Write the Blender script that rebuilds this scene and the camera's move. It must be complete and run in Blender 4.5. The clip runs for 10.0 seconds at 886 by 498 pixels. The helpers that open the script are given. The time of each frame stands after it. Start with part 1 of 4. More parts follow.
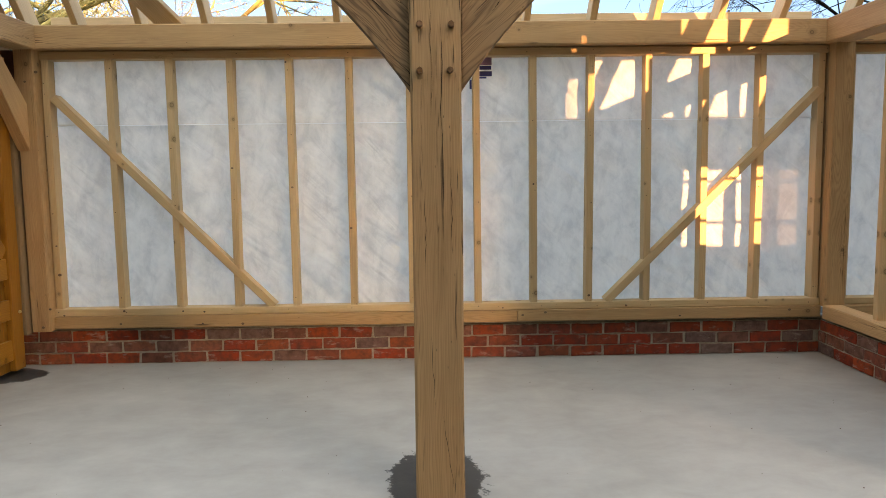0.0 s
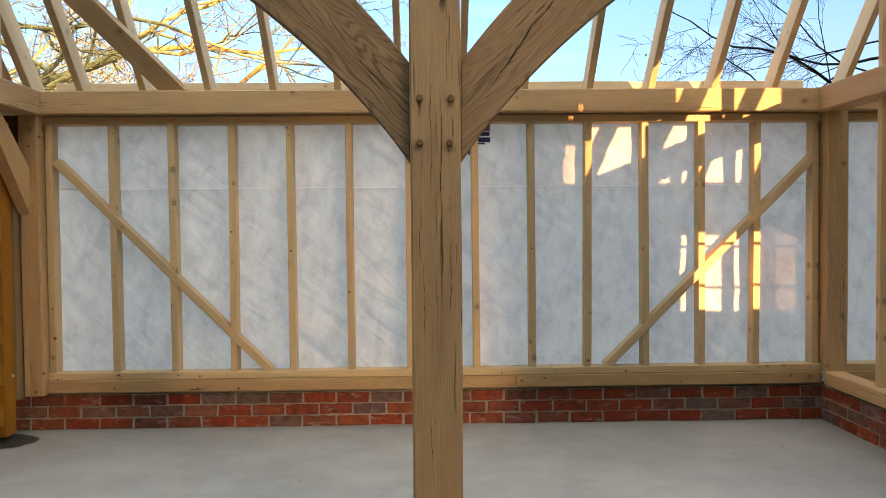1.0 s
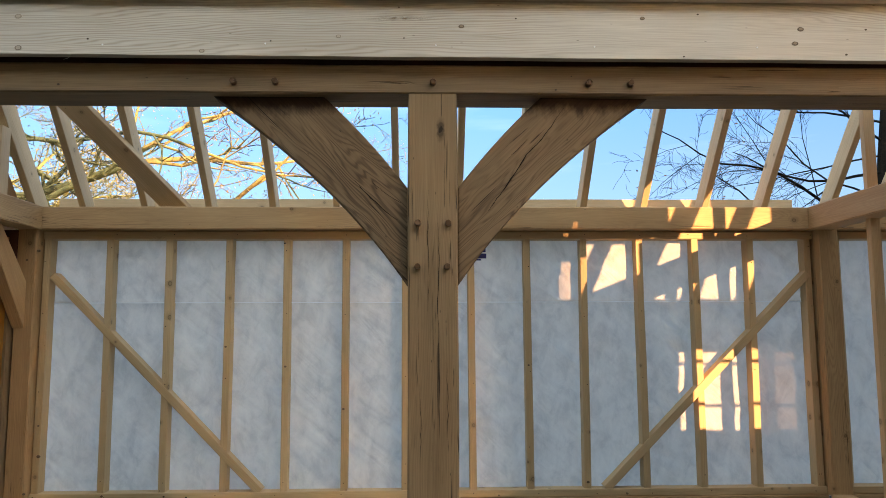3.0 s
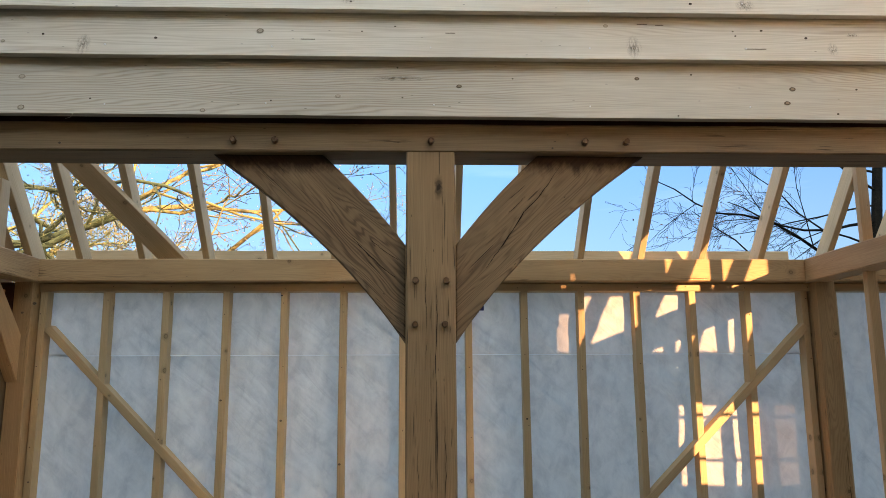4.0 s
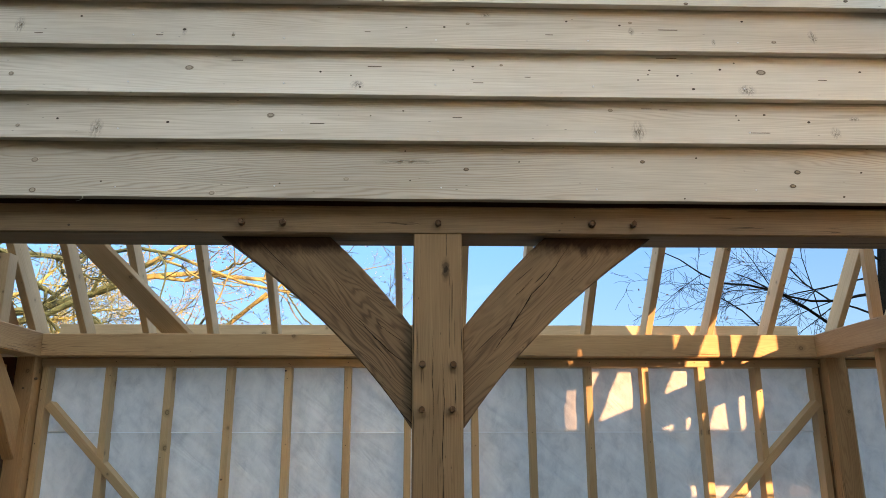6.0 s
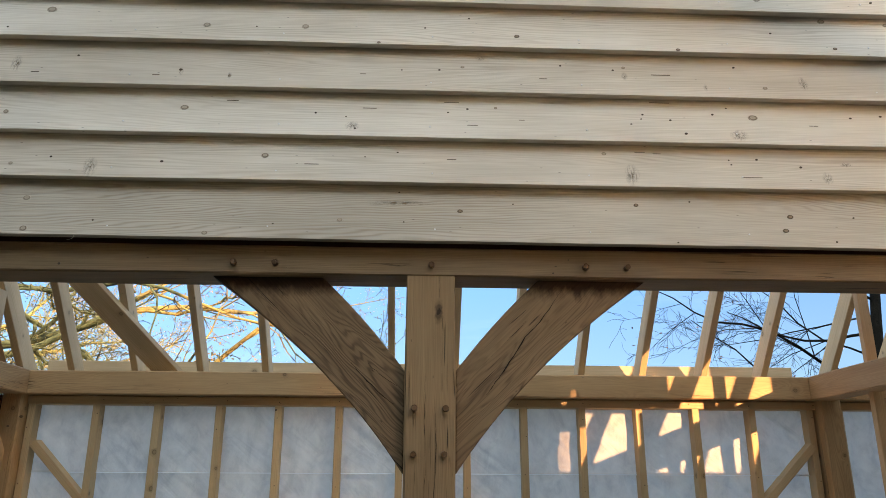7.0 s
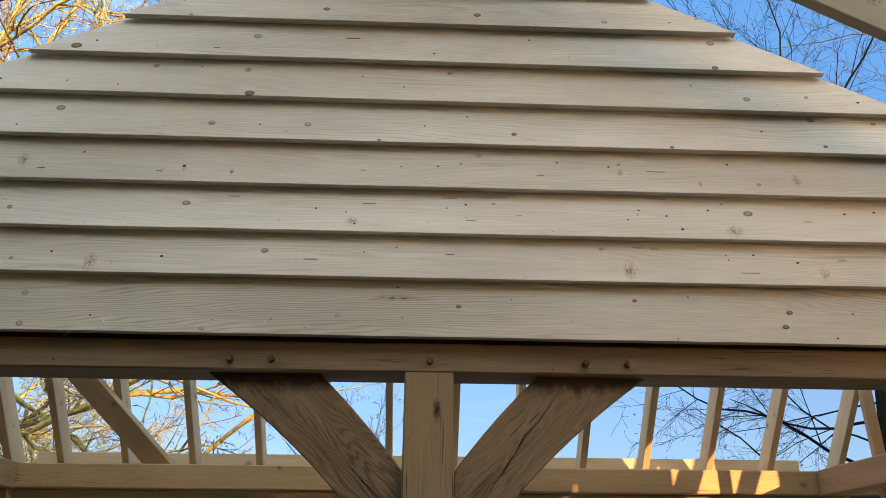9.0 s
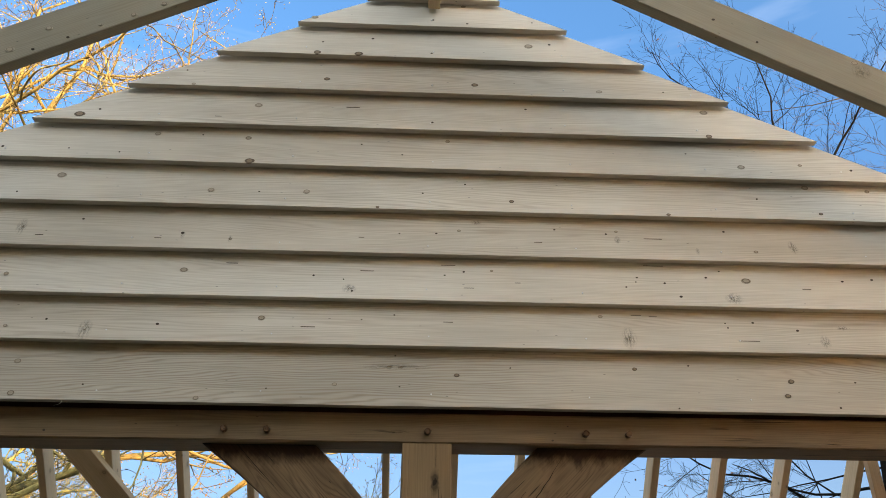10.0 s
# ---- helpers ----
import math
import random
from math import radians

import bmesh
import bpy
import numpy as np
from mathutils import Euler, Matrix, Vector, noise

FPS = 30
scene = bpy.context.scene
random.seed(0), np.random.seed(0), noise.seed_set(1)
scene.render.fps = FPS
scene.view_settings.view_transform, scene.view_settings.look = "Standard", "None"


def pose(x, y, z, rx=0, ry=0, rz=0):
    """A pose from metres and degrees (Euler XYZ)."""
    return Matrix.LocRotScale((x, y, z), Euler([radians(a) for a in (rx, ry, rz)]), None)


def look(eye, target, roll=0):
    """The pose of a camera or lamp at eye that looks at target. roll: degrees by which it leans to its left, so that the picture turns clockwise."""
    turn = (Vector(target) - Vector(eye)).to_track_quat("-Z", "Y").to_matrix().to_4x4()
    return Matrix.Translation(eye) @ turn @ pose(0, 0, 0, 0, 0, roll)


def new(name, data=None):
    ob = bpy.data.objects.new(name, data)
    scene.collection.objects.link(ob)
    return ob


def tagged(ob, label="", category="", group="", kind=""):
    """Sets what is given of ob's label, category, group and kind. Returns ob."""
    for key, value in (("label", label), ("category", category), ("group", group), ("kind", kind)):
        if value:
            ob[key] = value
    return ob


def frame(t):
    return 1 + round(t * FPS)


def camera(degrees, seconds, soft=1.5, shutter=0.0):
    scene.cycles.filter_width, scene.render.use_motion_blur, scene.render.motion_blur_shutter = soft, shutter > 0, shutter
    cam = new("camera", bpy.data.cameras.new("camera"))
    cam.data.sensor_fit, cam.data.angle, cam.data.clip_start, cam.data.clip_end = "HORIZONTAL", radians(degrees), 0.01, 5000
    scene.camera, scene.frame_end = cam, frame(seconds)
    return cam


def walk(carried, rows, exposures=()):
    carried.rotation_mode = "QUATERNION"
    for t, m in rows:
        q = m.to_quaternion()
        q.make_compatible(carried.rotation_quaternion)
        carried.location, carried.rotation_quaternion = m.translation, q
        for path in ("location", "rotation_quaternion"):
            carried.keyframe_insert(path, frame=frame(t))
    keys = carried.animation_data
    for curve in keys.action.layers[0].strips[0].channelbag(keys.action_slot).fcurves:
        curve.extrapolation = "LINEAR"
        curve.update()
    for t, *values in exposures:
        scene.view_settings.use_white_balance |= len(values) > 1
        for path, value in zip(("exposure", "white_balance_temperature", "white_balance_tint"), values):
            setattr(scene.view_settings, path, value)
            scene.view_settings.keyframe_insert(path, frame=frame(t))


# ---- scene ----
cam = camera(61.2, 10.0, 0.5)
PATH = [
    (0, (0.036, -0.131, 1.271), (0.073, 1.858, 1.061), -0.7),
    (0.5, (0.035, -0.127, 1.300), (0.074, 1.868, 1.162), -0.65),
    (1, (0.031, -0.121, 1.324), (0.076, 1.878, 1.263), -0.5),
    (1.5, (0.030, -0.119, 1.344), (0.077, 1.880, 1.360), -0.35),
    (2, (0.026, -0.120, 1.354), (0.078, 1.877, 1.442), -0.28),
    (2.5, (0.025, -0.122, 1.367), (0.080, 1.872, 1.521), -0.22),
    (4, (0.021, -0.131, 1.429), (0.088, 1.839, 1.771), -0.25),
    (4.5, (0.016, -0.131, 1.445), (0.082, 1.831, 1.829), -0.2),
    (5, (0.009, -0.131, 1.460), (0.063, 1.823, 1.882), -0.2),
    (5.5, (0.009, -0.132, 1.478), (0.060, 1.813, 1.943), -0.2),
    (7, (0.010, -0.127, 1.528), (0.082, 1.780, 2.126), 0.25),
    (7.5, (0.013, -0.126, 1.538), (0.087, 1.768, 2.176), 0.2),
    (8, (0.013, -0.131, 1.550), (0.091, 1.748, 2.233), 0.15),
    (8.5, (0.012, -0.137, 1.568), (0.090, 1.721, 2.304), 0.2),
    (9, (0.012, -0.146, 1.585), (0.082, 1.687, 2.382), 0.35),
    (9.5, (0.011, -0.149, 1.598), (0.081, 1.653, 2.463), 0.4),
    (10, (0.008, -0.156, 1.620), (0.082, 1.609, 2.557), 0.3),
]
walk(cam, [(t, look(eye, target, roll)) for t, eye, target, roll in PATH], [(0, 4.04, 8500, 21), (1, 3.93, 8250, 20), (2.5, 3.62, 7500, 18), (4, 3.42, 7100, 16), (5, 3.42, 7050, 16), (7.5, 3.36, 7050, 16), (10, 3.12, 7450, 17)])

# ---- light: a low evening sun behind the camera, to its right ----
SUN_AZ, SUN_EL = radians(31.8), radians(11.5)
TO_SUN = Vector((math.sin(SUN_AZ) * math.cos(SUN_EL), -math.cos(SUN_AZ) * math.cos(SUN_EL), math.sin(SUN_EL)))
sun = new("sun", bpy.data.lights.new("sun", "SUN"))
sun.data.energy, sun.data.angle, sun.data.color = 1.3, radians(0.5), (1.0, 0.55, 0.26)
sun.matrix_world = look((0, 0, 20), Vector((0, 0, 20)) - TO_SUN)

world = bpy.data.worlds.new("evening_sky")
scene.world = world
world.use_nodes = True
wn, wl = world.node_tree.nodes, world.node_tree.links
sky = wn.new("ShaderNodeTexSky")
sky.sky_type, sky.sun_disc = "NISHITA", False
sky.sun_elevation, sky.sun_rotation = SUN_EL, math.pi - SUN_AZ
sky.altitude, sky.air_density, sky.dust_density, sky.ozone_density = 50, 0.9, 0.1, 2.4
wco = wn.new("ShaderNodeTexCoord")
wmap = wn.new("ShaderNodeMapping")
wmap.inputs["Scale"].default_value = (1.0, 1.6, 9.0)
wnoise = wn.new("ShaderNodeTexNoise")
wnoise.inputs["Scale"].default_value, wnoise.inputs["Detail"].default_value = 2.2, 7.0
wramp = wn.new("ShaderNodeValToRGB")
wramp.color_ramp.elements[0].position, wramp.color_ramp.elements[1].position = 0.56, 0.92
wramp.color_ramp.elements[0].color, wramp.color_ramp.elements[1].color = (0, 0, 0, 1), (0.22, 0.22, 0.22, 1)
wmix = wn.new("ShaderNodeMixRGB")
wmix.inputs["Color2"].default_value = (2.1, 2.4, 2.7, 1)
wl.new(wco.outputs["Generated"], wmap.inputs["Vector"])
wl.new(wmap.outputs["Vector"], wnoise.inputs["Vector"])
wl.new(wnoise.outputs["Fac"], wramp.inputs["Fac"])
wl.new(wramp.outputs["Color"], wmix.inputs["Fac"])
# deeper blue away from the sun, warmer round it
wsep = wn.new("ShaderNodeSeparateXYZ")
wdir = wn.new("ShaderNodeMapRange")
wdir.inputs["From Min"].default_value, wdir.inputs["From Max"].default_value = -0.5, 0.7
wdir.interpolation_type = "SMOOTHSTEP"
wtint = wn.new("ShaderNodeMixRGB")
wtint.inputs["Color1"].default_value, wtint.inputs["Color2"].default_value = (3.25, 2.06, 1.22, 1), (0.112, 0.166, 0.238, 1)
wup = wn.new("ShaderNodeMapRange")
wup.interpolation_type = "SMOOTHSTEP"
wup.inputs["From Min"].default_value, wup.inputs["From Max"].default_value = 0.12, 0.75
whigh = wn.new("ShaderNodeMixRGB")
whigh.inputs["Color1"].default_value, whigh.inputs["Color2"].default_value = (0.112, 0.166, 0.238, 1), (0.254, 0.429, 0.515, 1)
wmul = wn.new("ShaderNodeMixRGB")
wmul.blend_type = "MULTIPLY"
wmul.inputs["Fac"].default_value = 1.0
wl.new(wco.outputs["Generated"], wsep.inputs["Vector"])
wl.new(wsep.outputs["Y"], wdir.inputs["Value"])
wl.new(wsep.outputs["Z"], wup.inputs["Value"])
wl.new(wup.outputs["Result"], whigh.inputs["Fac"])
wl.new(whigh.outputs["Color"], wtint.inputs["Color2"])
wl.new(wdir.outputs["Result"], wtint.inputs["Fac"])
wl.new(sky.outputs["Color"], wmul.inputs["Color1"])
wl.new(wtint.outputs["Color"], wmul.inputs["Color2"])
wl.new(wmul.outputs["Color"], wmix.inputs["Color1"])
# pale haze low over the horizon
whaze = wn.new("ShaderNodeMapRange")
whaze.interpolation_type = "SMOOTHSTEP"
whaze.inputs["From Min"].default_value, whaze.inputs["From Max"].default_value = 0.10, 0.36
whaze.inputs["To Min"].default_value, whaze.inputs["To Max"].default_value = 0.45, 0.0
wpale = wn.new("ShaderNodeMixRGB")
wpale.inputs["Color2"].default_value = (0.409, 0.581, 0.686, 1)
wl.new(wsep.outputs["Z"], whaze.inputs["Value"])
wnorth = wn.new("ShaderNodeMath")
wnorth.operation = "MULTIPLY"
wl.new(whaze.outputs["Result"], wnorth.inputs[0])
wl.new(wdir.outputs["Result"], wnorth.inputs[1])
wl.new(wnorth.outputs["Value"], wpale.inputs["Fac"])
wl.new(wmix.outputs["Color"], wpale.inputs["Color1"])
wl.new(wpale.outputs["Color"], wn["Background"].inputs["Color"])
wn["Background"].inputs["Strength"].default_value = 0.12


# ---- materials ----
class Mat:
    """A small wrapper to write node materials tersely."""

    def __init__(self, name, rough=0.7):
        self.m = bpy.data.materials.new(name)
        self.m.use_nodes = True
        self.t = self.m.node_tree
        self.b = self.t.nodes["Principled BSDF"]
        self.b.inputs["Roughness"].default_value = rough
        self.b.inputs["Specular IOR Level"].default_value = 0.25

    def node(self, kind, ins=(), **props):
        n = self.t.nodes.new("ShaderNode" + kind)
        for k, v in props.items():
            setattr(n, k, v)
        for k, v in dict(ins).items():
            self.put(n, k, v)
        return n

    def put(self, n, k, v):
        if isinstance(v, tuple) and v and isinstance(v[0], bpy.types.Node):
            self.t.links.new(v[0].outputs[v[1]], n.inputs[k])
        elif isinstance(v, bpy.types.Node):
            self.t.links.new(v.outputs[0], n.inputs[k])
        else:
            n.inputs[k].default_value = v

    def math(self, op, a, b=0.0, c=None):
        n = self.node("Math", operation=op)
        self.put(n, 0, a)
        self.put(n, 1, b)
        if c is not None:
            self.put(n, 2, c)
        return n

    def vmath(self, op, a, b):
        n = self.node("VectorMath", operation=op)
        self.put(n, 0, a)
        self.put(n, 1, b)
        return n

    def mix(self, fac, a, b, how="MIX"):
        n = self.node("MixRGB", blend_type=how)
        self.put(n, "Fac", fac)
        self.put(n, "Color1", a)
        self.put(n, "Color2", b)
        return n

    def ramp(self, fac, stops):
        n = self.node("ValToRGB")
        e = n.color_ramp.elements
        while len(e) < len(stops):
            e.new(0.5)
        for k, (p, c) in zip(e, stops):
            k.position, k.color = p, (*c, 1) if len(c) == 3 else c
        self.put(n, "Fac", fac)
        return n

    def noise(self, vec, scale, detail=4.0, rough=0.55, dist=0.0):
        return self.node("TexNoise", {"Vector": vec, "Scale": scale, "Detail": detail, "Roughness": rough, "Distortion": dist})

    def bump(self, h, strength, distance):
        n = self.node("Bump", {"Height": h, "Strength": strength, "Distance": distance})
        self.put(self.b, "Normal", n)
        return n


def grey(v):
    return (v, v, v)


def wood(name, pale, dark, rings=1.0, knots=0.5, checks=0.0, rough=0.62, rel=0.35, stain=0.0, flow=0.7, fig=0.2, cath=0.11, scar=None, tannin_shade=None):
    """Sawn timber: the grain runs along the piece's own x axis."""
    m = Mat(name, rough)
    co = m.node("TexCoord")
    rnd = m.node("ObjectInfo")
    off = m.node("CombineXYZ", {"X": m.math("MULTIPLY", (rnd, "Random"), 37.0), "Y": m.math("MULTIPLY", (rnd, "Random"), 0.31), "Z": m.math("MULTIPLY", (rnd, "Random"), 0.23)})
    p = m.vmath("ADD", (co, "Object"), off)
    sp = m.node("SeparateXYZ", {"Vector": p})
    cross = m.math("ADD", (sp, "Y"), (sp, "Z"))
    # knots: sparse cells over the unrolled faces
    kp = m.node("CombineXYZ", {"X": m.math("MULTIPLY", (sp, "X"), 9.0), "Y": m.math("MULTIPLY", cross, 10.0)})
    vor = m.node("TexVoronoi", {"Vector": kp, "Scale": 1.0, "Randomness": 1.0}, voronoi_dimensions="2D")
    pick = m.node("SeparateColor", {"Color": (vor, "Color")})
    ksel = m.math("LESS_THAN", (pick, "Red"), knots)
    size = m.math("MULTIPLY_ADD", (pick, "Green"), 1.1, 0.55)
    kd = m.math("ADD", m.math("DIVIDE", (vor, "Distance"), size), m.math("MULTIPLY", m.math("SUBTRACT", 1.0, ksel), 5.0))
    pull = m.math("MULTIPLY", m.node("MapRange", {"Value": kd, "From Min": 0.0, "From Max": 0.5, "To Min": 1.0, "To Max": 0.0}, interpolation_type="SMOOTHSTEP"), 0.012)
    # growth rings, bent by slow noise and round the knots
    slow = m.noise(m.vmath("MULTIPLY", p, (flow, 3.4, 3.4)), 1.3, 3.0, 0.5)
    bend = m.math("ADD", m.math("MULTIPLY", (slow, "Fac"), cath), pull)
    depth = m.math("ADD", m.math("MULTIPLY", cross, 0.55), bend)
    warp = m.noise(m.vmath("MULTIPLY", p, (3.0, 40.0, 40.0)), 1.0, 2.0)
    wave = m.math("SINE", m.math("ADD", m.math("MULTIPLY", depth, 560.0 * rings), m.math("MULTIPLY", (warp, "Fac"), 10.0)))
    wave = m.math("POWER", m.math("MULTIPLY_ADD", wave, 0.5, 0.5), 2.2)
    fibre = m.noise(m.vmath("MULTIPLY", p, (4.0, 210.0, 210.0)), 1.0, 3.0, 0.6)
    broad = m.noise(m.vmath("MULTIPLY", p, (1.3, 9.0, 9.0)), 1.0, 4.0, 0.6)
    patch = m.noise(m.vmath("MULTIPLY", p, (0.8, 3.0, 3.0)), 1.0, 2.0)
    wave = m.math("MULTIPLY", wave, m.ramp((patch, "Fac"), [(0.38, grey(0.25)), (0.62, grey(1.0))]))
    tone = m.math("ADD", m.math("MULTIPLY", wave, fig), m.math("ADD", m.math("MULTIPLY", (fibre, "Fac"), 0.42), m.math("MULTIPLY", (broad, "Fac"), 0.58)))
    tone = m.math("ADD", tone, m.math("MULTIPLY", m.math("SUBTRACT", (rnd, "Random"), 0.5), 0.24))
    col = m.ramp(tone, [(0.30, pale), (0.60, tuple((a + b) / 2 for a, b in zip(pale, dark))), (0.95, dark)])
    kcol = m.ramp(kd, [(0.0, grey(0.36)), (0.02, grey(0.62)), (0.056, grey(0.50)), (0.066, grey(0.30)), (0.078, grey(0.36)), (0.092, grey(0.70)), (0.17, grey(0.9)), (0.3, grey(1.0))])
    col = m.mix(0.92, col, kcol, "MULTIPLY")
    specks = m.node("TexVoronoi", {"Vector": m.vmath("MULTIPLY", kp, (0.9, 3.2, 1.0)), "Scale": 1.0, "Randomness": 1.0}, voronoi_dimensions="2D")
    sk = m.node("SeparateColor", {"Color": (specks, "Color")})
    sd = m.math("ADD", (specks, "Distance"), m.math("MULTIPLY", m.math("GREATER_THAN", (sk, "Blue"), max(knots * 0.9, 0.06)), 5.0))
    col = m.mix(0.9, col, m.ramp(sd, [(0.03, grey(0.3)), (0.05, grey(1.0))]), "MULTIPLY")
    if stain:
        st = m.noise(m.vmath("MULTIPLY", p, (0.9, 3.5, 3.5)), 1.0, 5.0, 0.6)
        col = m.mix(m.math("MULTIPLY", m.ramp((st, "Fac"), [(0.52, grey(0)), (0.72, grey(1))]), stain), col, (*[c * 0.55 for c in dark], 1), "MIX")
    height = m.math("ADD", m.math("MULTIPLY", (fibre, "Fac"), 0.7), m.math("MULTIPLY", wave, 0.3))
    if scar:
        # one dead knot with a dark drip mark, on the face that looks along the piece's own z
        so = m.node("SeparateXYZ", {"Vector": m.vmath("ADD", (co, "Object"), m.vmath("MULTIPLY", m.vmath("SUBTRACT", (m.noise((co, "Object"), 45.0, 3.0), "Color"), (0.5, 0.5, 0.5)), (0.022, 0.022, 0.0)))})
        sx = m.math("SUBTRACT", (so, "X"), scar[0])
        sy = m.math("SUBTRACT", (so, "Y"), scar[1])
        front = m.math("GREATER_THAN", (so, "Z"), 0.05)
        for rx, ry, amount in ((0.055, 0.019, 0.30), (0.033, 0.015, 0.60), (0.012, 0.009, 0.95)):
            d2 = m.math("ADD", m.math("POWER", m.math("ABSOLUTE", m.math("DIVIDE", sx, rx)), 2.0), m.math("POWER", m.math("ABSOLUTE", m.math("DIVIDE", sy, ry)), 2.0))
            on = m.math("MULTIPLY", m.math("MULTIPLY", m.ramp(d2, [(0.45, grey(1)), (1.0, grey(0))]), front), amount)
            col = m.mix(on, col, (*[c * 0.16 for c in dark], 1))
    if tannin_shade:
        # wet-joint stain running ragged down from the brace head, plus painted beam shade
        geo = m.node("NewGeometry")
        wz = m.node("SeparateXYZ", {"Vector": (geo, "Position")})
        drip = m.noise(m.vmath("MULTIPLY", (geo, "Position"), (19.0, 19.0, 7.0)), 1.0, 6.0, 0.72)
        low = m.math("SUBTRACT", m.math("MULTIPLY_ADD", (drip, "Fac"), 0.12, (wz, "Z")), tannin_shade)
        col = m.mix(m.ramp(low, [(0.0, grey(0)), (0.045, grey(0.85))]), col, (0.018, 0.006, 0.004, 1))
    if checks:
        cn = m.noise(m.vmath("MULTIPLY", p, (3.2, 95.0, 95.0)), 1.0, 3.0, 0.55, 0.9)
        cm = m.noise(m.vmath("MULTIPLY", p, (0.8, 6.0, 6.0)), 1.0, 2.0)
        line = m.math("MULTIPLY", m.ramp((cn, "Fac"), [(0.0, grey(0)), (0.61, grey(0)), (0.67, grey(1))]), m.ramp((cm, "Fac"), [(0.51, grey(0)), (0.59, grey(1))]))
        line = m.math("MULTIPLY", line, checks)
        col = m.mix(line, col, (*[c * 0.28 for c in dark], 1))
        height = m.math("SUBTRACT", height, m.math("MULTIPLY", line, 4.0))
    m.put(m.b, "Base Color", col)
    m.put(m.b, "Roughness", m.math("MULTIPLY_ADD", (fibre, "Fac"), 0.25, rough - 0.1))
    m.bump(height, rel, 0.002)
    return m.m


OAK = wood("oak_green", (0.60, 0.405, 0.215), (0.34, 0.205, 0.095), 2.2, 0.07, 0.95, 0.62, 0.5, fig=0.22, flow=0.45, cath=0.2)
# oak in separate darker tones for the post, beam and braces
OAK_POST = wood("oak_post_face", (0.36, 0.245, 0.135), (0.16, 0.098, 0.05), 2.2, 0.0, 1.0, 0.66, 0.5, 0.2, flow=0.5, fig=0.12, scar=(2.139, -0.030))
FRONT_PINE = wood("weathered_softwood", (0.43, 0.385, 0.295), (0.27, 0.235, 0.175), 2.6, 0.0, 0.0, 0.7, 0.4, 0.2, flow=0.3)
OAK_BEAM = wood("oak_mid_dark", (0.30, 0.212, 0.122), (0.11, 0.072, 0.04), 2.2, 0.0, 0.9, 0.66, 0.5, 0.2, flow=0.4)
OAK_BRACE = wood("oak_dark", (0.27, 0.18, 0.10), (0.05, 0.03, 0.018), 1.15, 0.0, 0.9, 0.7, 0.5, 0.2, flow=0.6, fig=0.30, cath=0.40, tannin_shade=2.262)
PINE = wood("softwood_studs", (0.66, 0.49, 0.285), (0.44, 0.30, 0.155), 2.6, 0.09, 0.0, 0.6, flow=0.3)
RAFTER_PINE = wood("softwood_rafters", (0.72, 0.56, 0.36), (0.46, 0.325, 0.18), 2.6, 0.08, 0.0, 0.65, 0.35, 0.25, flow=0.3)
CLAD = wood("whitewood_cladding", (0.81, 0.76, 0.675), (0.48, 0.412, 0.325), 1.7, 0.0, 0.0, 0.62, 0.5, 0.16, flow=0.24, fig=0.27, cath=0.16)
CLAD_FIGURED = wood("figured_cladding", (0.655, 0.605, 0.52), (0.36, 0.305, 0.235), 1.5, 0.0, 0.0, 0.62, 0.5, 0.14, flow=0.4, fig=0.32, cath=0.2)
DOOR_WOOD = wood("honey_stained_oak", (0.42, 0.19, 0.03), (0.24, 0.095, 0.014), 2.2, 0.03, 0.0, 0.42)
PEG_WOOD = wood("peg_oak", (0.15, 0.08, 0.038), (0.06, 0.03, 0.014), 1.0, 0.0, 0.0, 0.6)
SHEATH = wood("sheathing_ply", (0.38, 0.24, 0.12), (0.26, 0.15, 0.07), 0.3, 0.03, 0.0, 0.7)


def knot_mat(name, core, ring, edge):
    """A knot seen end on: fine year rings round the pith and a bark rim, over a disc of radius 1."""
    m = Mat(name, 0.7)
    co, rnd = m.node("TexCoord"), m.node("ObjectInfo")
    flat = m.node("SeparateXYZ", {"Vector": m.vmath("ADD", (co, "Object"), m.vmath("MULTIPLY", m.vmath("SUBTRACT", (m.noise((co, "Object"), 2.2, 3.0), "Color"), (0.5, 0.5, 0.5)), (0.35, 0.0, 0.35)))})
    d = m.math("SQRT", m.math("ADD", m.math("MULTIPLY", (flat, "X"), (flat, "X")), m.math("MULTIPLY", (flat, "Z"), (flat, "Z"))))
    col = m.ramp(d, [(0.0, tuple(c * 0.5 for c in core)), (0.12, core), (0.60, core), (0.70, ring), (0.82, ring), (0.95, edge)])
    col = m.mix(m.math("MULTIPLY", m.math("MULTIPLY_ADD", m.math("SINE", m.math("MULTIPLY", d, 34.0)), 0.5, 0.5), 0.35), col, (*[c * 0.6 for c in core], 1))
    col = m.mix(m.math("MULTIPLY", (rnd, "Random"), 0.3), col, (*edge, 1))
    m.put(m.b, "Base Color", col)
    return m.m


KNOT_WOOD = knot_mat("sound_knot", (0.44, 0.37, 0.28), (0.15, 0.11, 0.075), (0.52, 0.45, 0.36))
KNOT_RING = knot_mat("loose_knot", (0.30, 0.22, 0.14), (0.045, 0.03, 0.02), (0.22, 0.17, 0.12))
KNOT_BROWN = knot_mat("brown_knot", (0.17, 0.105, 0.06), (0.075, 0.05, 0.032), (0.34, 0.255, 0.165))
KNOT_BLACK = knot_mat("pin_knot", (0.06, 0.042, 0.028), (0.05, 0.035, 0.024), (0.16, 0.12, 0.085))


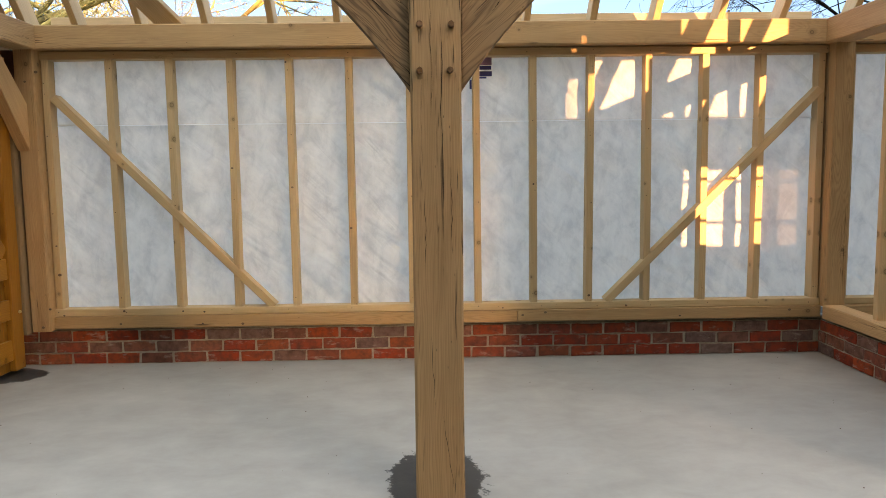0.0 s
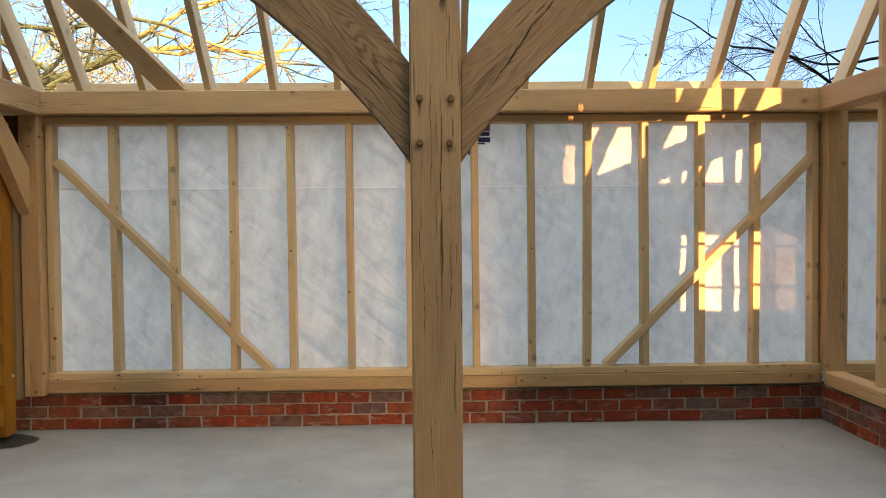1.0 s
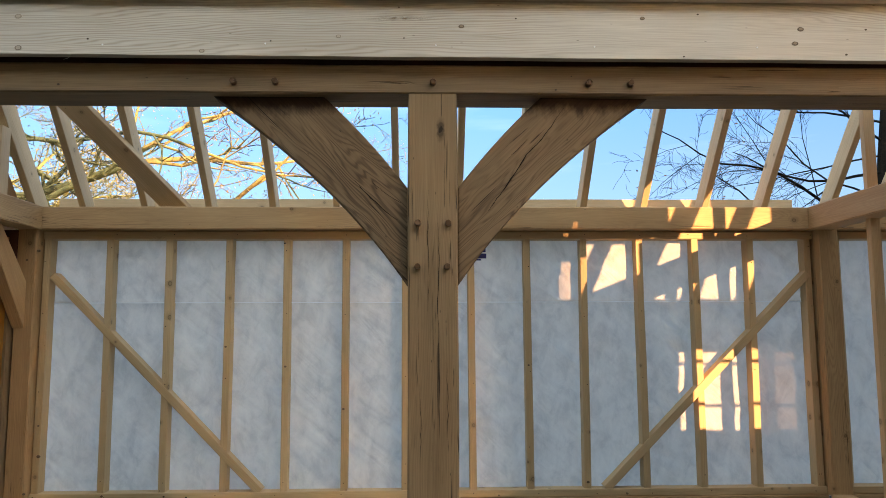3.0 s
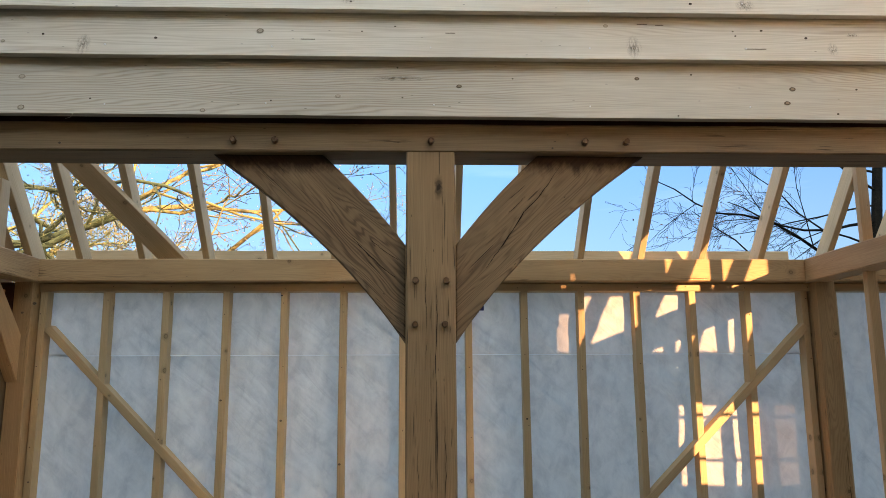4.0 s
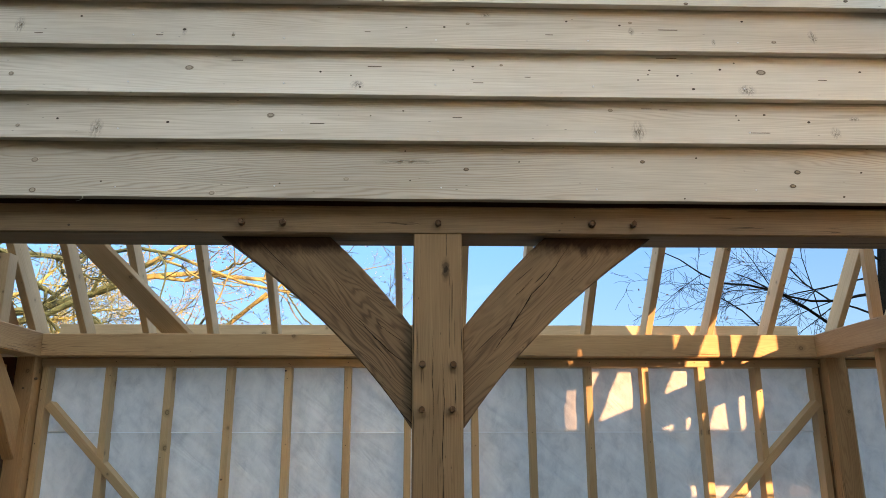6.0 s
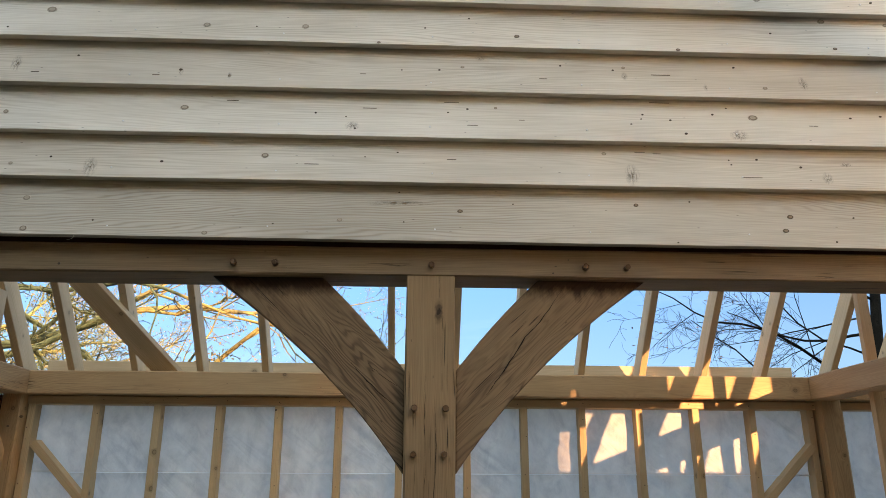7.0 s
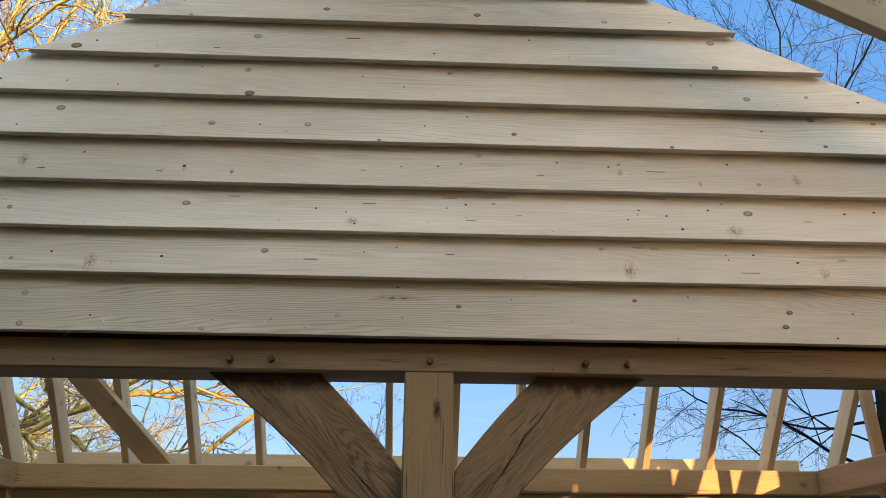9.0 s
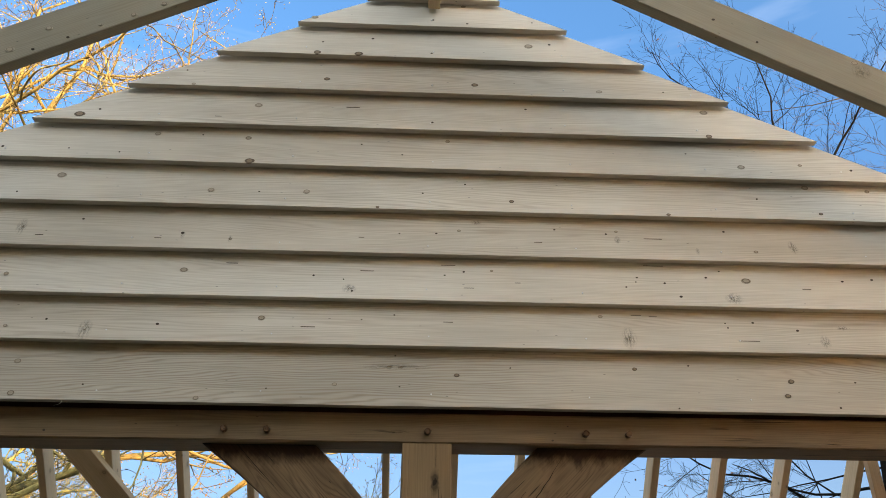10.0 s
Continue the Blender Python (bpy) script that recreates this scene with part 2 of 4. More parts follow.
def resin_mat():
    """Ragged brown resin that lets the board show through."""
    m = Mat("resin_smudge", 0.5)
    co, rnd = m.node("TexCoord"), m.node("ObjectInfo")
    p = m.vmath("ADD", (co, "Object"), m.node("CombineXYZ", {"X": m.math("MULTIPLY", (rnd, "Random"), 31.0), "Z": m.math("MULTIPLY", (rnd, "Random"), 17.0)}))
    so = m.node("SeparateXYZ", {"Vector": (co, "Object")})
    d = m.math("SQRT", m.math("ADD", m.math("MULTIPLY", (so, "X"), (so, "X")), m.math("MULTIPLY", (so, "Z"), (so, "Z"))))
    rag = m.noise(m.vmath("MULTIPLY", p, (2.6, 1.0, 1.2)), 1.6, 6.0, 0.7, 0.8)
    on = m.math("MULTIPLY", m.ramp(d, [(0.1, grey(1)), (0.85, grey(0))]), m.ramp((rag, "Fac"), [(0.42, grey(0)), (0.60, grey(0.75))]))
    m.b.inputs["Base Color"].default_value = (0.27, 0.19, 0.11, 1)
    mx = m.node("MixShader", {"Fac": on})
    m.t.links.new(m.node("BsdfTransparent").outputs[0], mx.inputs[1])
    m.t.links.new(m.b.outputs[0], mx.inputs[2])
    m.t.links.new(mx.outputs[0], m.t.nodes["Material Output"].inputs["Surface"])
    return m.m


RESIN = resin_mat()


def brick_mat():
    m = Mat("handmade_brick", 0.85)
    co, rnd = m.node("TexCoord"), m.node("ObjectInfo")
    off = m.node("CombineXYZ", {"X": m.math("MULTIPLY", (rnd, "Random"), 91.0), "Y": m.math("MULTIPLY", (rnd, "Random"), 17.0)})
    p = m.vmath("ADD", (co, "Object"), off)
    base = m.ramp((rnd, "Random"), [(0.0, (0.34, 0.047, 0.021)), (0.13, (0.27, 0.045, 0.022)), (0.26, (0.37, 0.070, 0.026)), (0.36, (0.30, 0.055, 0.028)), (0.46, (0.22, 0.085, 0.060)), (0.54, (0.21, 0.135, 0.115)), (0.62, (0.19, 0.12, 0.11)), (0.70, (0.32, 0.050, 0.023)), (0.80, (0.26, 0.075, 0.045)), (0.90, (0.35, 0.082, 0.032)), (1.0, (0.22, 0.14, 0.115))])
    n1, n2 = m.noise(p, 22.0, 5.0, 0.6), m.noise(p, 140.0, 3.0)
    col = m.mix(m.ramp((n1, "Fac"), [(0.42, grey(0)), (0.70, grey(0.75))]), base, (0.075, 0.036, 0.028, 1))
    bloom = m.noise(m.vmath("MULTIPLY", p, (9.0, 9.0, 26.0)), 1.0, 6.0, 0.7)
    col = m.mix(m.ramp((bloom, "Fac"), [(0.57, grey(0)), (0.70, grey(0.65))]), col, (0.42, 0.36, 0.33, 1))
    m.put(m.b, "Base Color", col)
    m.bump(m.math("ADD", (n1, "Fac"), m.math("MULTIPLY", (n2, "Fac"), 0.5)), 0.8, 0.004)
    return m.m


def mortar_mat():
    m = Mat("lime_mortar", 0.95)
    co = m.node("TexCoord")
    n = m.noise((co, "Object"), 60.0, 5.0, 0.65)
    big = m.noise((co, "Object"), 3.0, 4.0)
    m.put(m.b, "Base Color", m.mix((big, "Fac"), m.ramp((n, "Fac"), [(0.3, (0.24, 0.205, 0.16)), (0.7, (0.56, 0.51, 0.43))]), (0.36, 0.315, 0.255, 1)))
    m.bump((n, "Fac"), 0.7, 0.004)
    return m.m


def concrete_mat():
    """Power-floated slab with two wet stains of ragged outline."""
    m = Mat("concrete_slab", 0.72)
    co = m.node("TexCoord")
    p = (co, "Object")
    big, mid, fine = m.noise(p, 0.9, 5.0, 0.6), m.noise(p, 7.0, 5.0, 0.62, 0.6), m.noise(p, 220.0, 3.0)
    swirl = m.noise(m.vmath("MULTIPLY", p, (1.6, 2.2, 1.0)), 2.2, 8.0, 0.68, 0.3)
    tone = m.math("ADD", m.math("MULTIPLY", (big, "Fac"), 0.5), m.math("ADD", m.math("MULTIPLY", (swirl, "Fac"), 0.35), m.math("MULTIPLY", (mid, "Fac"), 0.15)))
    col = m.ramp(tone, [(0.34, (0.265, 0.263, 0.241)), (0.50, (0.335, 0.334, 0.309)), (0.64, (0.40, 0.399, 0.371))])
    col = m.mix(m.ramp((fine, "Fac"), [(0.66, grey(0)), (0.74, grey(0.35))]), col, (0.22, 0.21, 0.19, 1))
    xyz = m.node("SeparateXYZ", {"Vector": p})
    wet = None
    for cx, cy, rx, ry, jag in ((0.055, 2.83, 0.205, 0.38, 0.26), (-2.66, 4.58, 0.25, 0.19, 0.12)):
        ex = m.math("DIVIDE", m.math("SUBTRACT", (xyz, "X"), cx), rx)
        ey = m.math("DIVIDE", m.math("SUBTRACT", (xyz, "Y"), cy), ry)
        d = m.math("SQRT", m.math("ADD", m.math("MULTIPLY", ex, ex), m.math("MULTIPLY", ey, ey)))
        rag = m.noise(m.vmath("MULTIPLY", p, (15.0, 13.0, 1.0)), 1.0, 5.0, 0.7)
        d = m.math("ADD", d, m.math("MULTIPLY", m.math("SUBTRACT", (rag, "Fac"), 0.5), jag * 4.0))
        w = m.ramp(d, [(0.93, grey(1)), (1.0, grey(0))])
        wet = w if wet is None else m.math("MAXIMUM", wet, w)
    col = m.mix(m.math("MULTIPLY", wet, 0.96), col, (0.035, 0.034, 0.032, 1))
    m.put(m.b, "Base Color", col)
    m.put(m.b, "Roughness", m.math("SUBTRACT", m.math("MULTIPLY_ADD", (mid, "Fac"), 0.3, 0.5), m.math("MULTIPLY", wet, 0.2)))
    m.bump(m.math("ADD", (mid, "Fac"), m.math("MULTIPLY", (fine, "Fac"), 0.25)), 0.25, 0.004)
    return m.m


def membrane_mat():
    m = Mat("breather_membrane", 0.55)
    co = m.node("TexCoord")
    p = (co, "Object")
    cloud = m.noise(m.vmath("MULTIPLY", p, (6.0, 6.0, 4.0)), 1.6, 6.0, 0.68, 0.4)
    fibre = m.noise(p, 160.0, 4.0, 0.7)
    col = m.ramp((cloud, "Fac"), [(0.34, (0.75, 0.75, 0.75)), (0.50, (0.88, 0.88, 0.88)), (0.66, (0.96, 0.96, 0.96))])
    m.put(m.b, "Base Color", col)
    crease = m.noise(m.vmath("MULTIPLY", m.node("VectorRotate", {"Vector": p, "Axis": (0, 1, 0), "Angle": -0.62}), (1.1, 1.1, 6.0)), 1.2, 1.0, 0.4, 0.6)
    spread = m.noise(p, 1.3, 2.0)
    crease = m.node("Math", {0: (crease, "Fac"), 1: m.ramp((spread, "Fac"), [(0.36, grey(0.15)), (0.62, grey(1.0))])}, operation="MULTIPLY")
    pucker = m.noise(m.vmath("MULTIPLY", m.node("VectorRotate", {"Vector": p, "Axis": (0, 1, 0), "Angle": -0.75}), (1.6, 1.6, 8.5)), 1.3, 2.0, 0.45, 1.0)
    crease = m.math("ADD", crease, m.math("MULTIPLY", (pucker, "Fac"), 0.20))
    fold = m.bump(m.math("ADD", crease, m.math("MULTIPLY", (fibre, "Fac"), 0.03)), 1.0, 0.075)
    trans = m.node("BsdfTranslucent", {"Color": m.mix(1.0, col, (1.0, 0.90, 0.755, 1), "MULTIPLY"), "Normal": m.node("Bump", {"Height": crease, "Strength": 0.5, "Distance": 0.075})})
    mx = m.node("MixShader", {"Fac": 0.53})
    m.t.links.new(m.b.outputs[0], mx.inputs[1])
    m.t.links.new(trans.outputs[0], mx.inputs[2])
    m.t.links.new(mx.outputs[0], m.t.nodes["Material Output"].inputs["Surface"])
    return m.m


def plain(name, c, rough=0.6, metal=0.0, var=0.25, scale=12.0):
    m = Mat(name, rough)
    m.b.inputs["Metallic"].default_value = metal
    co = m.node("TexCoord")
    n = m.noise((co, "Object"), scale, 5.0, 0.6)
    m.put(m.b, "Base Color", m.mix((n, "Fac"), (*[v * (1 - var) for v in c], 1), (*[min(1, v * (1 + var)) for v in c], 1)))
    m.bump((n, "Fac"), 0.3, 0.003)
    return m.m


BRICK, MORTAR, SLAB, MEMBRANE = brick_mat(), mortar_mat(), concrete_mat(), membrane_mat()
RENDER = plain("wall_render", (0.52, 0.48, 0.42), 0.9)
GRASS = plain("worn_turf", (0.045, 0.04, 0.027), 0.95, 0.0, 0.45, 3.0)
BLOCK_GREEN = plain("block_green", (0.05, 0.065, 0.025), 0.95, 0.0, 0.5, 2.0)
# plain grey filter that weakens the sun passing through it
SUN_FILTER = Mat("sun_filter", 0.2)
SUN_FILTER.t.links.new(SUN_FILTER.node("BsdfTransparent", {"Color": (0.30, 0.30, 0.30, 1)}).outputs[0], SUN_FILTER.t.nodes["Material Output"].inputs["Surface"])
SUN_FILTER = SUN_FILTER.m
# dark brown that paints shade into a gap and a pocket
SHADE_BROWN = plain("shade_brown", (0.07, 0.026, 0.016), 0.9)
PITCH_BROWN = plain("dried_pitch", (0.15, 0.11, 0.075), 0.6)
LAP = plain("lap_tape", (0.93, 0.93, 0.92), 0.5, 0.0, 0.05)
STEEL = plain("galvanised_nail", (0.86, 0.86, 0.86), 0.45, 0.4)
BRASS = plain("brass_catch", (0.75, 0.62, 0.35), 0.3, 0.9)
CRACK = plain("open_check", (0.022, 0.013, 0.008), 0.95, 0.0, 0.3, 60.0)
INK = plain("navy_print", (0.05, 0.045, 0.16), 0.6)
INK_RED = plain("maroon_print", (0.28, 0.16, 0.26), 0.6)


# ---- building helpers ----
def link(name, me, mat, parent=None, m=Matrix(), label=""):
    """A mesh object at the world pose m, as a part of parent if there is one."""
    if mat:
        me.materials.append(mat)
    ob = new(name, me)
    if parent:
        ob.parent = parent
        ob.matrix_basis = parent.matrix_basis.inverted() @ m
    else:
        ob.matrix_basis = m
    if label:
        tagged(ob, label)
    return ob


def holder(name, at, label, category, group="", kind=""):
    ob = new(name)
    ob.empty_display_size = 0.1
    ob.matrix_basis = Matrix.Translation(at)
    return tagged(ob, label, category, group, kind)


def beam_mesh(length, w, d, cham=0.004, rough=0.0, seg=0.35, bow=0.0):
    """A sawn timber along x, w across (y) and d deep (z), with eased arrises and a slight waver."""
    n = max(1, int(length / seg))
    ring = []
    for sy, sz in ((1, 1), (-1, 1), (-1, -1), (1, -1)):
        a, b = (sy * (w / 2 - cham), sz * d / 2), (sy * w / 2, sz * (d / 2 - cham))
        ring += [b, a] if sy * sz > 0 else [a, b]
    vs, fs = [], []
    for i in range(n + 1):
        x = length * i / n
        lift = bow * math.sin(math.pi * i / n)
        for y, z in ring:
            vs.append((x, y + random.uniform(-rough, rough), z + lift + random.uniform(-rough, rough)))
    for i in range(n):
        for k in range(8):
            a, b = i * 8 + k, i * 8 + (k + 1) % 8
            fs.append((a, b, b + 8, a + 8))
    fs += [tuple(reversed(range(8))), tuple(n * 8 + k for k in range(8))]
    me = bpy.data.meshes.new("timber")
    me.from_pydata(vs, [], fs)
    bm = bmesh.new()
    bm.from_mesh(me)
    bmesh.ops.recalc_face_normals(bm, faces=bm.faces)
    bm.to_mesh(me)
    bm.free()
    return me


def along(a, b, up=(0, 0, 1)):
    """The pose at a whose x axis points to b and whose z axis leans to up."""
    a, b, up = Vector(a), Vector(b), Vector(up)
    x = (b - a).normalized()
    y = up.cross(x).normalized()
    z = x.cross(y)
    m = Matrix((x, y, z)).transposed().to_4x4()
    m.translation = a
    return m


def timber(name, a, b, w, d, mat, parent=None, up=(0, 0, 1), cham=0.004, rough=0.0012, label="", bow=0.0):
    return link(name, beam_mesh((Vector(b) - Vector(a)).length, w, d, cham, rough, bow=bow), mat, parent, along(a, b, up), label)


def bar(name, x, y, z, mat, parent=None, axis=0, cham=0.004, rough=0.0012, label=""):
    """A timber that fills the ranges x, y, z, its grain along the given axis."""
    mid = [(r[0] + r[1]) / 2 for r in (x, y, z)]
    r = (x, y, z)[axis]
    a, b = list(mid), list(mid)
    a[axis], b[axis] = r
    if axis == 0:
        return timber(name, a, b, y[1] - y[0], z[1] - z[0], mat, parent, (0, 0, 1), cham, rough, label)
    if axis == 1:
        return timber(name, a, b, x[1] - x[0], z[1] - z[0], mat, parent, (0, 0, 1), cham, rough, label)
    return timber(name, a, b, x[1] - x[0], y[1] - y[0], mat, parent, (0, -1, 0), cham, rough, label)


def box_mesh(x, y, z):
    bm = bmesh.new()
    bmesh.ops.create_cube(bm, size=1, matrix=Matrix.Translation(((x[0] + x[1]) / 2, (y[0] + y[1]) / 2, (z[0] + z[1]) / 2)) @ Matrix.Diagonal((x[1] - x[0], y[1] - y[0], z[1] - z[0], 1)))
    me = bpy.data.meshes.new("box")
    bm.to_mesh(me)
    bm.free()
    return me


# ---- ground, slab and unseen light blockers ----
bm = bmesh.new()
bmesh.ops.create_grid(bm, x_segments=60, y_segments=60, size=600)
for v in bm.verts:
    if v.co.length > 25:
        v.co.z = noise.noise(v.co * 0.01) * 2.0
me = bpy.data.meshes.new("ground")
bm.to_mesh(me)
bm.free()
tagged(link("ground", me, GRASS, None, Matrix.Translation((0, 0, -0.16))), "worn turf and gravel round the new building", "ground", kind="structure")
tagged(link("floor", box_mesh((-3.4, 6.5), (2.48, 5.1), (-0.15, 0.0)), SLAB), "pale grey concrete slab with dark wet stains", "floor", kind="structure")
# unseen block far behind, sized to keep direct sun off the gable
tagged(link("backdrop", box_mesh((18.4, 25.78), (-41.0, -35.0), (-1.5, 13.75)), RENDER), "plain unseen block far behind, added to keep sun off the gable", "house", kind="structure")

# unseen blocks added to cut low sky light, with a gap for the sun
for x, y in (((-30.0, 8.1), (-9.5, -7.0)), ((11.6, 30.0), (-9.5, -7.0)), ((14.0, 17.0), (-7.0, 9.0)), ((-17.0, -14.0), (-7.0, 6.0))):
    tagged(link("backdrop_hedge", box_mesh(x, y, (-0.3, 11.0)), BLOCK_GREEN), "tall unseen dark block, added to cut off low sky light", "hedge", kind="structure")

# levels of the back wall
BRICK_Y, SILL_Y, STUD_Y, SHEET_Y, PLATE_Y = 4.845, 4.80, 4.83, 4.912, 4.75
Z_BRICK, Z_SILL, Z_SOLE, Z_HEAD, Z_PLATE, Z_TOP = 0.232, 0.330, 0.380, 2.004, 2.062, 2.209
XL, XR = -2.45, 2.67

# ---- stud wall at the back ----
wall_n = holder("wall_north", (0, STUD_Y, Z_BRICK), "softwood stud wall lined behind with white membrane", "wall", kind="structure")
bar("sill_beam", (XL, 0.62), (SILL_Y, SILL_Y + 0.14), (Z_BRICK + 0.02, Z_SILL), OAK, wall_n)
bar("sill_beam", (0.623, XR), (SILL_Y, SILL_Y + 0.14), (Z_BRICK + 0.022, Z_SILL + 0.001), OAK, wall_n)
bar("sole_plate", (XL, XR), (STUD_Y - 0.012, STUD_Y + 0.085), (Z_SILL + 0.002, Z_SOLE), PINE, wall_n)
bar("head_plate", (XL, XR), (STUD_Y - 0.004, STUD_Y + 0.088), (Z_HEAD, Z_PLATE - 0.006), PINE, wall_n)
LEFTS = (-2.446, -2.037, -1.652, -1.262, -0.880, -0.494, -0.102, 0.337, 0.711, 1.086, 1.469, 1.846, 2.217, 2.612)
for i, x in enumerate(LEFTS):
    w = 0.045
    lean = random.uniform(-0.004, 0.004)
    timber("stud", (x + w / 2 + lean, STUD_Y + 0.045, Z_SOLE), (x + w / 2 - lean, STUD_Y + 0.045, Z_HEAD), w, 0.09, PINE, wall_n, (0, -1, 0), 0.003)
pin_bm = bmesh.new()
bmesh.ops.create_cone(pin_bm, cap_ends=True, segments=7, radius1=0.0031, radius2=0.0027, depth=0.006)
PIN = bpy.data.meshes.new("nail_head")
pin_bm.to_mesh(PIN)
pin_bm.free()
PIN.materials.append(CRACK)


def pin(parent, x, y, z):
    ob = new("nail_head", PIN)
    ob.parent = parent
    ob.matrix_basis = parent.matrix_basis.inverted() @ pose(x, y, z, 90, 0, 0)


for x in LEFTS:
    for z in (Z_SOLE - 0.024, Z_HEAD + 0.026):
        pin(wall_n, x + random.uniform(-0.03, 0.075), STUD_Y - (0.0125 if z < 1 else 0.0045), z + random.uniform(-0.006, 0.006))
    for z in (0.43, 1.1, 1.55, 1.94):
        if random.random() < 0.7:
            pin(wall_n, x + random.uniform(0.012, 0.034), STUD_Y - 0.0005, z + random.uniform(-0.12, 0.04))
timber("diagonal_brace", (-2.381, STUD_Y + 0.038, 1.766), (-1.005, STUD_Y + 0.038, 0.376), 0.085, 0.050, PINE, wall_n, (0.7, 0, 0.7), 0.003)
timber("diagonal_brace", (2.627, STUD_Y + 0.038, 1.772), (1.227, STUD_Y + 0.038, 0.376), 0.085, 0.050, PINE, wall_n, (-0.7, 0, 0.7), 0.003)


def sheet(name, x, z, y, seed):
    """A slack membrane sheet with shallow creases."""
    nx, nz = int((x[1] - x[0]) / 0.035), max(1, int((z[1] - z[0]) / 0.035))
    vs, fs = [], []
    for j in range(nz + 1):
        for i in range(nx + 1):
            px, pz = x[0] + (x[1] - x[0]) * i / nx, z[0] + (z[1] - z[0]) * j / nz
            q = Vector((px * 2.4 - pz * 1.6, seed, pz * 6.5 + px * 2.6))
            dy = noise.noise(q) * 0.011 + noise.noise(q * 2.7) * 0.005 + 0.006 * noise.noise(Vector((px * 1.5, seed + 3, pz * 1.2)))
            vs.append((px, y + dy, pz))
    for j in range(nz):
        for i in range(nx):
            a = j * (nx + 1) + i
            fs.append((a, a + 1, a + nx + 2, a + nx + 1))
    me = bpy.data.meshes.new(name)
    me.from_pydata(vs, [], fs)
    me.polygons.foreach_set("use_smooth", [True] * len(fs))
    return me


link("membrane_sheet", sheet("membrane", (XL - 0.1, XR + 0.1), (0.30, 1.603), SHEET_Y + 0.012, 1), MEMBRANE, wall_n, label="white breather membrane, lower sheet")
link("membrane_sheet", sheet("membrane", (XL - 0.1, XR + 0.1), (1.59, 2.12), SHEET_Y, 5), MEMBRANE, wall_n, label="white breather membrane lapped over the lower sheet")
lap = sheet("lap_edge", (XL, XR), (1.5855, 1.5905), SHEET_Y - 0.003, 5)
for v in lap.vertices:
    if v.co.z < 1.588:
        v.co.y -= 0.006 + 0.003 * noise.noise(Vector((v.co.x * 3, 0, 7)))
link("lap_edge", lap, LAP, wall_n, label="thin white lifted edge of the lap")
# printed mark on the membrane: plain shapes
for x0, x1, z0, z1, mt in ((0.384, 0.465, 1.955, 2.004, INK_RED), (0.384, 0.462, 1.925, 1.950, INK), (0.384, 0.466, 1.882, 1.915, INK), (0.384, 0.43, 1.868, 1.879, INK), (0.318, 0.332, 1.80, 1.86, INK)):
    bar("printed_bar", (x0, x1), (SHEET_Y - 0.012, SHEET_Y - 0.010), (z0, z1), mt, wall_n, 0, 0.0005, 0.0, "faded navy print on the membrane")

# ---- brick plinths ----
def brick_meshes():
    out = []
    for k in range(6):
        bm = bmesh.new()
        bmesh.ops.create_cube(bm, size=1, matrix=Matrix.Diagonal((0.2155, 0.10, 0.0675, 1)))
        long_edges = [e for e in bm.edges if abs(e.verts[0].co.x - e.verts[1].co.x) > 0.1]
        bmesh.ops.subdivide_edges(bm, edges=long_edges, cuts=4)
        bmesh.ops.bevel(bm, geom=[e for e in bm.edges if e.calc_face_angle(0) > 0.5], offset=0.0035, segments=1, affect="EDGES")
        for v in bm.verts:
            q = v.co * 24 + Vector((k * 7.0, 0, 0))
            v.co += Vector((noise.noise(q), 0.8 * noise.noise(q + Vector((3, 9, 1))), noise.noise(q + Vector((8, 2, 5))))) * 0.0042
        me = bpy.data.meshes.new("brick")
        bm.to_mesh(me)
        bm.free()
        me.materials.append(BRICK)
        out.append(me)
    return out


BRICKS = brick_meshes()


def brick(parent, m, length=1.0):
    ob = new("brick", random.choice(BRICKS))
    ob.parent = parent
    ob.matrix_basis = parent.matrix_basis.inverted() @ m @ pose(0, 0, 0, random.uniform(-0.8, 0.8), random.uniform(-0.6, 0.6), random.uniform(-0.6, 0.6)) @ Matrix.Diagonal((length, 1, 1, 1))


plinth_n = holder("plinth_north", (0, BRICK_Y, 0), "red and grey brick plinth in lime mortar under the back wall", "brick wall", kind="structure")
link("mortar", box_mesh((-2.75, 5.2), (BRICK_Y + 0.007, BRICK_Y + 0.10), (-0.1, Z_BRICK - 0.002)), MORTAR, plinth_n)
link("bedding", box_mesh((-2.75, 5.2), (BRICK_Y + 0.03, BRICK_Y + 0.095), (Z_BRICK - 0.006, Z_BRICK + 0.021)), MORTAR, plinth_n)
for row in range(3):
    x = (-2.70, -2.590, -2.697)[row]
    while x < 2.75:
        brick(plinth_n, Matrix.Translation((x, BRICK_Y + 0.05 + random.uniform(-0.003, 0.004), 0.038 + 0.0765 * row + random.uniform(-0.0025, 0.0025))), 0.975 + random.uniform(-0.035, 0.02))
        x += 0.2233
DW_X = 2.685
plinth_e = holder("plinth_east", (DW_X, 3.8, 0), "low brick dwarf wall running out from the back wall", "brick wall", kind="structure")
link("mortar", box_mesh((DW_X + 0.007, DW_X + 0.10), (2.7, BRICK_Y + 0.005), (-0.1, Z_BRICK - 0.003)), MORTAR, plinth_e)
for row in range(3):
    y = BRICK_Y - 0.09 - (0.0, 0.112, 0.03)[row]
    while y > 2.75:
        brick(plinth_e, Matrix.Translation((DW_X + 0.05 + random.uniform(-0.003, 0.003), y, 0.038 + 0.0765 * row)) @ pose(0, 0, 0, 0, 0, 90), 0.98 + random.uniform(-0.02, 0.015))
        y -= 0.2215
